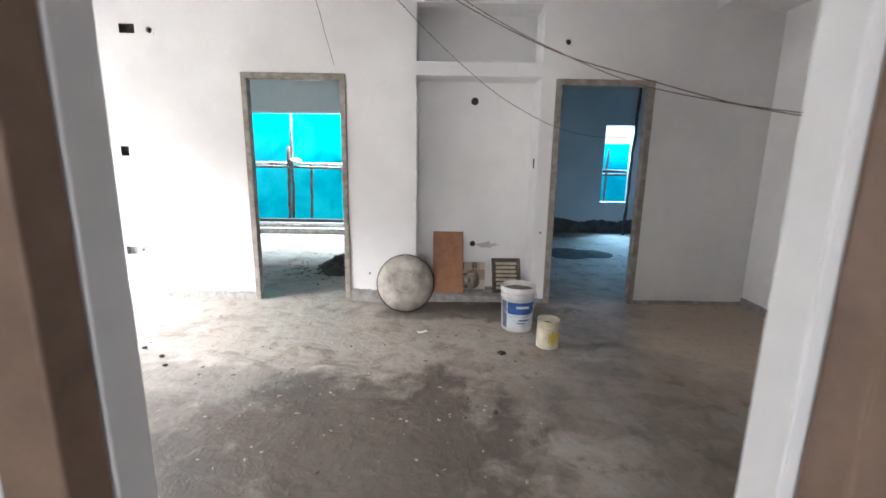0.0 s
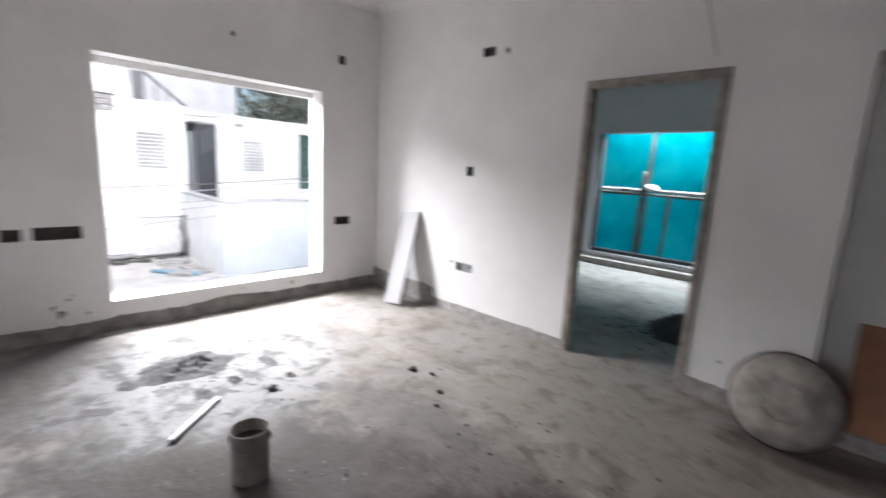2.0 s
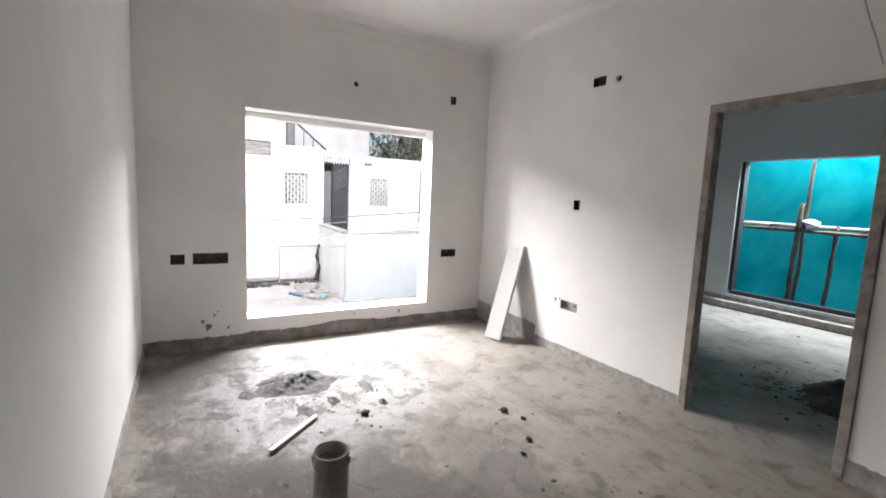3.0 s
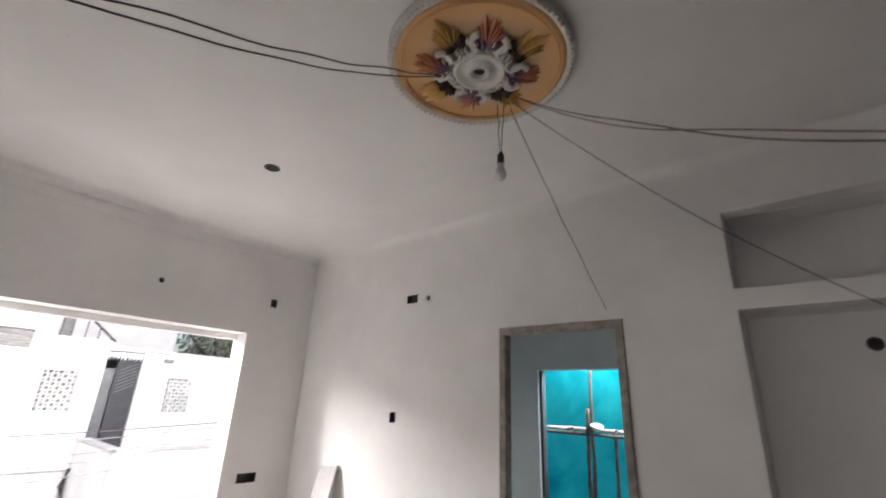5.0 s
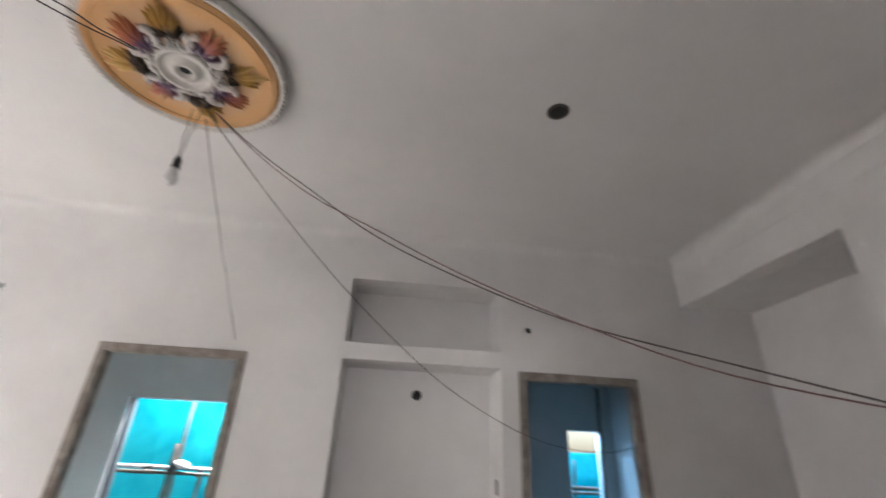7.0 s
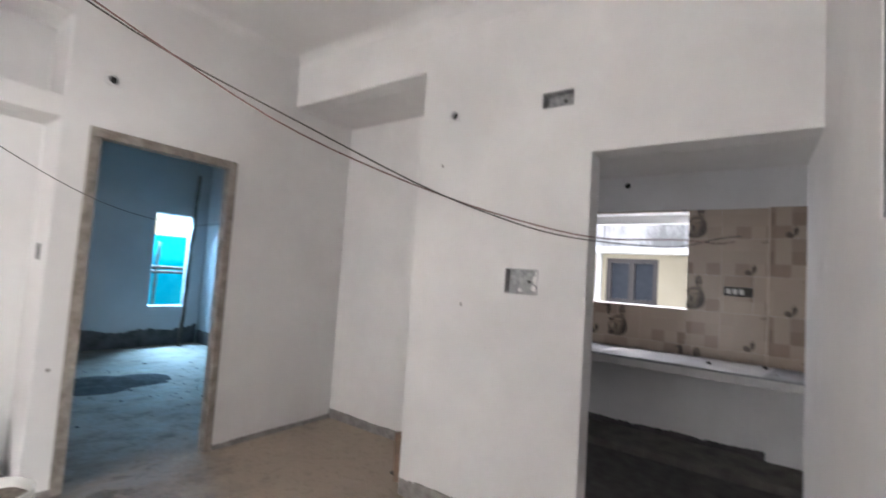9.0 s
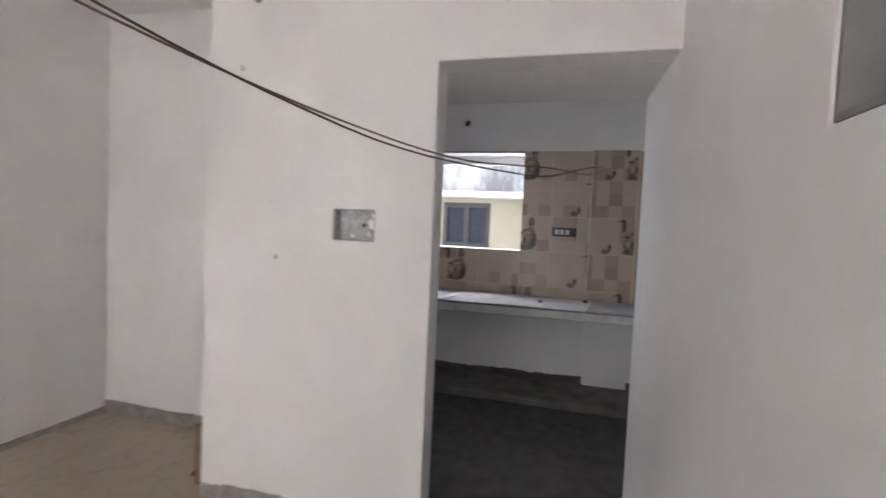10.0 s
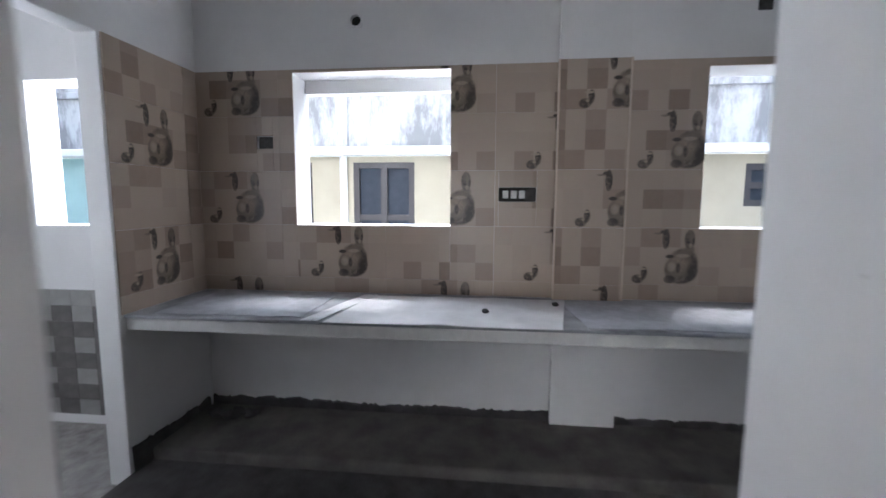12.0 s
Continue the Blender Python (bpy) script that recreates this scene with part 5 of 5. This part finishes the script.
for k in range(7):
    part("bar", boxes((VX - 0.10, VX - 0.08, 6.37, 6.9, 0.90 + 0.16 * k, 0.915 + 0.16 * k)), GATE, win)
# unseen slab added over the low house to darken it behind the vents
part("roof", boxes((VX - 1.7, VX - 0.2, 2.98, 9.4, 2.12, 2.248)), CEMENT, nb_house)
vent(nb_house, VX - 0.03, *V1, 7, 10)
vent(nb_house, VX - 0.03, *V2, 7, 10)
base_gate = part("gate", boxes((VX - 0.10, VX - 0.06, 4.16, 4.535, GZ + 0.06, 2.12)), GATE, nb_house, "charcoal sheet metal gate")
part("gate_leaf", boxes((VX - 0.16, VX - 0.12, 3.955, 4.15, GZ + 0.06, 1.9)), plain("grey_gate_paint", (0.13, 0.14, 0.15), 0.5), nb_house, "paler gate leaf standing back")
for k in range(7):
    bm = boxes((-0.008, 0.008, -0.20, 0.20, -0.010, 0.010))
    slat = part("slat", bm, plain("gate_slat_paint", (0.10, 0.105, 0.115), 0.5) if k == 0 else bpy.data.materials["gate_slat_paint"], base_gate)
    slat.matrix_local = Matrix.Translation((VX - 0.045, 4.345, 1.55 + 0.065 * k)) @ Matrix.Rotation(radians(28), 4, "X") @ Matrix.Diagonal((1, 0.8, 1, 1))
for k in range(9):
    part("fringe", lathe([(0.0, 2.05), (0.03, 2.12), (0.03, 2.2), (0.0, 2.2)], 8), OUT_WHITE, nb_house).location = (VX - 0.02, 3.985 + 0.064 * k, 0)
for k in range(3):
    part("shutter_slat", bevelled(boxes((VX + 0.02, VX + 0.08, 1.9, 2.82, 2.13 + 0.095 * k, 2.195 + 0.095 * k)), 0.006), plain("grey_shutter", (0.22, 0.21, 0.20), 0.6), nb_house, "grey louvre slat")
part("wall_lamp", bevelled(boxes((VX, VX + 0.06, 4.90, 5.07, 2.075, 2.145)), 0.01), plain("grey_lamp_case", (0.24, 0.24, 0.23), 0.5), nb_house, "grey bulkhead lamp")
GREY_LINE = plain("grey_joint_paint", (0.30, 0.30, 0.31), 0.7, vary=0.2)
panel = part("plinth_panel", bevelled(boxes((VX + 0.12, VX + 0.15, 2.98, 3.77, -0.50, 0.23)), 0.008), plain("off_white_panel", (0.60, 0.60, 0.61), 0.7), nb_house, "off-white plinth panel")
for b in ((2.98, 3.77, 0.215, 0.24), (2.98, 3.77, -0.51, -0.485), (2.965, 2.985, -0.51, 0.24), (3.755, 3.785, -0.51, 0.24)):
    part("edge_strip", boxes((VX + 0.13, VX + 0.165, *b)), GREY_LINE, panel)
part("ledge", bevelled(boxes((VX + 0.10, VX + 0.24, 1.2, 2.97, -0.50, -0.44)), 0.008), GREY_LINE, nb_house, "grey ledge along the house foot")
for k in range(3):
    part("service_cable", tube([(VX + 0.17, 3.80 + 0.02 * k, 0.26), (VX + 0.19, 3.79 - 0.03 * k, 0.0), (VX + 0.22, 3.80 + 0.02 * k, -0.25), (VX + 0.25, 3.70 + 0.04 * k, -0.50), (VX + 0.30, 3.62, -0.56)], 0.014, 6), BLACK, nb_house, "loose black service cable", True)
# taller block with an outside stair behind it
tall = thing("tall_house", "tall plain white house block behind the low house", "house")
house_wall(tall, "wall", "x", -14.0, -14.3, -3.0, 6.43, GZ, 6.5, OUT_WHITE)
house_wall(tall, "end_wall", "y", 6.43, 6.2, -19.0, -14.3, GZ, 6.5, OUT_WHITE)
stair = part("stair_rail", tube([(-11.2, 3.40, 3.155), (-11.2, 4.27, 2.465)], 0.022, 6), GATE, tall, "dark sloping stair rail")
for k in range(4):
    part("baluster", tube([(-11.2, 3.52 + 0.22 * k, 2.3), (-11.2, 3.52 + 0.22 * k, 3.06 - 0.175 * k)], 0.010, 6), GATE, tall)
part("stair_post", boxes((-11.3, -11.15, 3.35, 3.50, 2.3, 3.3)), plain("weathered_post", (0.2, 0.2, 0.2), 0.8), tall)
# boundary wall
PALE_BLUE = plain("pale_blue_grey_paint", (0.50, 0.54, 0.58), 0.75, vary=0.08, scale=2)
COPING = plain("grey_cement_coping", (0.42, 0.41, 0.40), 0.85, vary=0.2, scale=5)
bwall = thing("boundary_wall", "pale grey-blue rendered boundary wall with light coping", "boundary wall")
house_wall(bwall, "wall", "x", -7.98, -8.13, 3.79, 9.4, GZ, 0.68, PALE_BLUE)
plan = [(-7.98, 3.77), (-8.14, 3.90), (-10.12, 4.0), (-10.12, 3.84)]
for name, z0, z1, mat, grow in (("return_wall", GZ, 0.68, OUT_WHITE, 0.0), ("return_coping", 0.682, 0.715, COPING, 0.03)):
    bm = bmesh.new()
    low, high = [[bm.verts.new((x + (grow if n in (0, 3) else -grow), y - (grow if n in (0, 3) else -grow), z)) for n, (x, y) in enumerate(plan)] for z in (z0, z1)]
    for k in range(4):
        bm.faces.new((low[k], low[(k + 1) % 4], high[(k + 1) % 4], high[k]))
    bm.faces.new(high)
    bm.faces.new(low[::-1])
    bmesh.ops.recalc_face_normals(bm, faces=bm.faces[:])
    part(name, bm, mat, bwall)
part("coping", bevelled(boxes((-8.17, -7.95, 3.79, 9.4, 0.68, 0.715)), 0.008), COPING, bwall)
for k in range(5):
    lift = 0.03 * (k % 2)
    run = [Vector(p) for p in ((-10.03, -1.75, 0.62 - 0.20 * k), (-8.61, 0.84, 0.79 - 0.168 * k), (-7.257, 3.311, 1.017 - 0.121 * k + lift), (-5.665, 6.219, 1.356 - 0.077 * k + 2 * lift), (-4.55, 8.0, 1.60 - 0.05 * k))]
    cable(run, 0.006, plain("pale_line", (0.35, 0.35, 0.36), 0.6) if k else WIRE_DARK, "overhead line strung across yard between houses")
for k in range(3):
    ob = mesh_object("pipe", tube([(-8.86 + 0.09 * k, 2.96 + 0.05 * k, GZ + 0.035), (-8.34 + 0.05 * k, 3.54 - 0.03 * k, GZ + 0.03)], 0.03, 10), plain("blue_pipe_plastic", (0.20, 0.34, 0.44), 0.6), True)
    tagged(ob, "blue plastic pipe lying on ground", "pipe", "pipes on the ground")
rnd = random.Random(5)
bm = bmesh.new()
for k in range(170):
    s = 0.015 + 0.045 * rnd.random()
    m = Matrix.Translation((-10.0 + 0.28 * rnd.random(), 0.2 + 3.55 * rnd.random(), GZ + 0.3 * s)) @ Euler((rnd.random() * 3, rnd.random() * 3, 0)).to_matrix().to_4x4() @ Matrix.Diagonal((s, s * 1.4, s * 0.8, 1))
    bmesh.ops.create_icosphere(bm, subdivisions=1, radius=1, matrix=m)
tagged(mesh_object("rubble", bm, plain("grey_rubble", (0.13, 0.12, 0.11), 0.9, vary=0.4)), "grey rubble along house foot", "rubble", kind="stuff")

broken = plain("broken_cement_slab", (0.40, 0.385, 0.36), 0.9, vary=0.3, scale=5, relief=0.6)
for k in range(9):
    w, d = 0.09 + 0.14 * rnd.random(), 0.07 + 0.10 * rnd.random()
    ob = mesh_object("slab_piece", bevelled(boxes((-w, w, -d, d, 0.0, 0.035 + 0.03 * rnd.random())), 0.006), broken)
    ob.matrix_world = pose(-9.55 + 1.25 * rnd.random(), 3.25 + 0.45 * rnd.random(), GZ, 0, 0, 180 * rnd.random())
    tagged(ob, "broken piece of grey cement slab on ground", "slab piece", "slab pieces in the yard")


def tree(x, y, z0, height, spread, seed, leaves):
    rnd = random.Random(seed)
    base = thing("tree", "leafy green tree with open uneven crown", "tree", pose(x, y, z0), "trees behind the houses")
    bm = bmesh.new()
    tips = []
    tube([(0, 0, 0), (0.1, 0.05, height * 0.3), (0.0, 0.1, height * 0.55)], [0.2, 0.15, 0.1], 8, bm)
    for k in range(11):
        a = rnd.random() * 6.28
        start = Vector((0.05, 0.08, height * (0.28 + 0.27 * rnd.random())))
        end = start + Vector((math.cos(a) * spread * (0.5 + 0.6 * rnd.random()), math.sin(a) * spread * (0.5 + 0.6 * rnd.random()), height * (0.1 + 0.35 * rnd.random())))
        mid = start.lerp(end, 0.5) + Vector((0, 0, 0.3))
        tube([start, mid, end], [0.07, 0.045, 0.015], 6, bm)
        tips += [mid, end, mid.lerp(end, 0.5)]
    part("trunk", bm, plain("bark", (0.10, 0.08, 0.06), 0.9, vary=0.3), base, "", True)
    verts, faces = [], []
    for _ in range(leaves):
        tip = rnd.choice(tips)
        c = tip + Vector([rnd.gauss(0, spread * 0.17) for _ in range(3)])
        m = Euler([rnd.random() * 6.28 for _ in range(3)]).to_matrix()
        s = 0.05 + 0.06 * rnd.random()
        n = len(verts)
        for u, v in ((-1.5, 0), (0, -0.6), (1.5, 0), (0, 0.6)):
            verts.append(c + m @ Vector((u * s, v * s, 0.15 * s * abs(u))))
        faces.append((n, n + 1, n + 2, n + 3))
    data = bpy.data.meshes.new("crown")
    data.from_pydata(verts, [], faces)
    leaf = Nodes("leaf_green")
    isl = leaf.add("ShaderNodeNewGeometry").outputs["Random Per Island"]
    leaf.done(leaf.ramp(isl, (0.0, (0.09, 0.105, 0.07)), (1.0, (0.30, 0.31, 0.24))), 0.6)
    data.materials.append(leaf.mat)
    crown = tagged(new("crown", data), kind="stuff")
    crown.parent = base


tree(-17, 8.6, GZ, 6.0, 2.2, 1, 2800)
tree(-18, 12.0, GZ, 7.0, 2.6, 2, 3200)

# ---- scaffold and safety net behind the rooms ----
NET = Nodes("turquoise_safety_net")
np_ = NET.position()
fold = NET.noise(np_, 1.1, 4, 0.6, 0.5)
tone = NET.ramp(fold, (0.3, (0.0, 0.09, 0.11)), (0.7, (0.009, 0.165, 0.178)))
diffuse, through_cloth, both = NET.add("ShaderNodeBsdfDiffuse", Color=tone), NET.add("ShaderNodeBsdfTranslucent", Color=tone), NET.add("ShaderNodeAddShader")
NET.nt.links.new(diffuse.outputs[0], both.inputs[0])
NET.nt.links.new(through_cloth.outputs[0], both.inputs[1])
NET.nt.links.new(both.outputs[0], NET.nt.nodes["Material Output"].inputs["Surface"])


def net_sheet(x0, x1, y, z0, z1, seed, label, count):
    """A hung net sewn from upright panels, with a doubled hem along its top."""
    base = thing("safety_net", label, "safety net", None, "scaffold nets")

    def spot(x, z):
        sag = 0.04 * noise.noise((x * 2, seed, 5)) if z > z1 - 0.001 else 0
        return (x, y + 0.12 * noise.noise((x * 0.8, z * 0.6, seed)) + 0.03 * noise.noise((x * 4, z * 1.5, seed)), z + sag)

    def cloth(name, a0, a1, b0, b1, nx, nz, off):
        verts = [Vector(spot(a0 + (a1 - a0) * i / nx, b0 + (b1 - b0) * j / nz)) + Vector((0, off, 0)) for j in range(nz + 1) for i in range(nx + 1)]
        faces = [(j * (nx + 1) + i, j * (nx + 1) + i + 1, (j + 1) * (nx + 1) + i + 1, (j + 1) * (nx + 1) + i) for j in range(nz) for i in range(nx)]
        data = bpy.data.meshes.new(name)
        data.from_pydata(verts, [], faces)
        data.materials.append(NET.mat)
        for poly in data.polygons:
            poly.use_smooth = True
        new(name, data).parent = base

    step = (x1 - x0) / count
    for k in range(count):
        cloth("panel", x0 + step * k, x0 + step * (k + 1), z0, z1, 12, 26, 0.0)
    cloth("hem", x0, x1, z1 - 0.06, z1, 40, 2, -0.006)


net_sheet(-7.5, 0.6, 9.05, GZ, 4.6, 1, "translucent turquoise safety net hung on scaffold", 6)
net_sheet(0.7, 6.5, 9.35, GZ, 1.72, 2, "turquoise safety net with open sky above it", 4)

BAMBOO = plain("dark_weathered_bamboo", (0.085, 0.07, 0.055), 0.8, vary=0.4, scale=12, relief=0.4)
PIPE_GREY = plain("cement_smeared_pole", (0.38, 0.38, 0.37), 0.8, vary=0.3, scale=8)


def pole(a, b, r, seed, label, mat=None):
    a, b = Vector(a), Vector(b)
    n = 16
    pts, rad = [], []
    for k in range(n + 1):
        p = a.lerp(b, k / n)
        p += Vector((noise.noise((k * 0.5, seed, 0)), noise.noise((k * 0.5, seed, 7)), 0)) * r * 0.9
        pts.append(p)
        rad.append(r * (1.18 if k % 4 == 2 else 0.95))
    return tagged(mesh_object("scaffold_pole", tube(pts, rad, 8), mat or BAMBOO, True), label, "scaffold pole", "scaffold poles")


SP = 8.55
pole((-2.99, SP, -0.2), (-2.94, SP, 1.55), 0.034, 1, "crooked dark bamboo upright behind window")
pole((-2.93, SP + 0.07, 0.0), (-2.86, SP + 0.07, 4.0), 0.026, 2, "thin dark bamboo upright behind window")
pole((-2.59, SP + 0.03, -0.2), (-2.53, SP + 0.03, 1.27), 0.026, 3, "thin dark bamboo upright behind window")
pole((-5.5, SP - 0.06, 1.20), (0.4, SP - 0.06, 1.15), 0.024, 4, "dark bamboo ledger tied across uprights")
pole((-5.5, SP + 0.12, 1.25), (0.4, SP + 0.12, 1.22), 0.028, 5, "grey cement-smeared ledger pole", PIPE_GREY)
pole((-0.9, SP, -0.2), (-0.95, SP, 4.0), 0.03, 6, "dark bamboo upright behind window")
for x, y, z in ((-2.94, SP - 0.02, 1.2), (-2.54, SP, 1.18), (-3.25, SP, 1.21), (-2.25, SP, 1.18)):
    bm = bmesh.new()
    for k in range(4):
        tube([(x + 0.05 * math.cos(t) * (1 if k % 2 else 0.6), y + 0.06 * math.sin(t), z - 0.03 + 0.02 * k + 0.02 * math.cos(t)) for t in [2 * math.pi * q / 12 for q in range(13)]], 0.008, 5, bm)
    tagged(mesh_object("rope_lashing", bm, BLACK), "dark rope lashing where scaffold poles cross", "rope lashing", "lashings")
bm = bmesh.new()
bmesh.ops.create_icosphere(bm, subdivisions=3, radius=0.09)
for v in bm.verts:
    v.co *= 1 + 0.6 * noise.noise(v.co * 14)
    v.co.z *= 0.55
ob = mesh_object("rag", bm, WHITE_PLASTIC, True)
ob.matrix_world = pose(-2.80, SP, 1.29)
tagged(ob, "crumpled pale rag caught on scaffold poles", "rag")
DARK_SILL = plain("dark_sill_frame", (0.03, 0.035, 0.04), 0.6, vary=0.2)
sill = tagged(new("window_2"), kind="structure")
part("bottom_rail", boxes((-3.56, -0.77, 8.19, 8.30, 0.192, 0.245)), DARK_SILL, sill)
part("side_rail", boxes((-3.578, -3.53, 8.19, 8.30, 0.245, 2.113)), DARK_SILL, sill)
tagged(mesh_object("ledge", bevelled(boxes((-4.4, 0.1, 8.02, 8.15, 0.0, 0.10)), 0.01), CEMENT), kind="structure")
pole((3.36, 8.36, 0.0), (3.50, 8.52, 2.70), 0.028, 9, "dark bamboo pole leaning inside back room")
pole((2.0, 8.98, 1.20), (5.0, 8.98, 1.16), 0.03, 10, "dark bamboo ledger outside back room")
pole((2.0, 9.05, 1.10), (5.0, 9.05, 1.12), 0.026, 12, "dark bamboo ledger outside back room")
pole((3.16, 9.0, -0.2), (3.20, 9.0, 1.60), 0.024, 11, "thin dark bamboo upright outside back room")

# ---- house across the kitchen side ----
XE = 7.3
YELLOW = plain("cream_yellow_render", (0.31, 0.275, 0.205), 0.8, vary=0.08, scale=2)
MINT = plain("mint_render", (0.33, 0.46, 0.44), 0.8, vary=0.08, scale=2)
weather = Nodes("weathered_white_parapet")
wp = weather.position()
drips = weather.add("ShaderNodeMapping", Vector=wp, Scale=(1.0, 1.0, 0.35))
streak = weather.noise(drips.outputs[0], 3.4, 8, 0.72, 0.15)
wc = weather.mix(weather.ramp(streak, (0.42, 0.0), (0.58, 1.0)), (0.42, 0.42, 0.42), (0.19, 0.19, 0.19))
WEATHER = weather.done(wc, 0.9)
FRAME_DARK = plain("dark_brown_window_paint", (0.014, 0.009, 0.009), 0.5, vary=0.2)
PANE = plain("grey_window_glass", (0.025, 0.03, 0.04), 0.5, vary=0.15)
PANE.node_tree.nodes["Principled BSDF"].inputs["Specular IOR Level"].default_value = 0.12
yard_house = thing("yellow_house", "cream yellow house with dark window and weathered parapet", "house")
WINS = [(2.31, 3.065, 0.60, 1.808), (3.585, 4.3, 0.60, 1.808), (-2.1, -1.43, 1.30, 1.775)]
house_wall(yard_house, "wall", "x", XE, XE + 0.2, -7, 5.6, GZ, 1.88, YELLOW, WINS)
house_wall(yard_house, "side_wall", "x", XE, XE + 0.2, 5.6, 14, GZ, 1.88, MINT, [(7.23, 7.7, 1.3, 1.86)])
part("sun_shade", bevelled(boxes((XE - 0.22, XE, -7, 14, 1.88, 1.975)), 0.015), OUT_WHITE, yard_house, "white projecting sun shade")
# unseen upper part added to the parapet, cutting sky light in the gap
part("parapet", boxes((XE - 0.02, XE + 0.2, -7, 14, 1.975, 6.2)), WEATHER, yard_house, "streaked weathered white parapet")
part("pier", boxes((XE - 0.07, XE - 0.021, 3.11, 3.245, 1.975, 6.2)), WEATHER, yard_house)
part("rain_pipe", tube([(XE - 0.05, 3.17, GZ), (XE - 0.05, 3.17, 1.88)], 0.045, 10), OUT_WHITE, yard_house, "white rain pipe", True)
part("parapet_ledge", bevelled(boxes((XE - 0.06, XE - 0.02, -7, 14, 2.62, 2.70)), 0.01), WEATHER, yard_house)
for y0, y1, z0, z1 in WINS + [(7.23, 7.7, 1.3, 1.86)]:
    win = part("window", boxes((XE + 0.06, XE + 0.10, y0, y1, z0, z1)), PANE, yard_house, "grey glass window")
    t, mid = 0.07, (y0 + y1) / 2
    for b in ((y0, y0 + t, z0, z1), (y1 - t, y1, z0, z1), (mid - 0.04, mid + 0.04, z0, z1)):
        part("stile", boxes((XE + 0.01, XE + 0.06, *b)), FRAME_DARK, win)
    for z in (z0, z1 - t, z0 + (z1 - z0) * 0.42):
        part("rail", boxes((XE + 0.015, XE + 0.055, y0, y1, z, z + t)), FRAME_DARK, win)
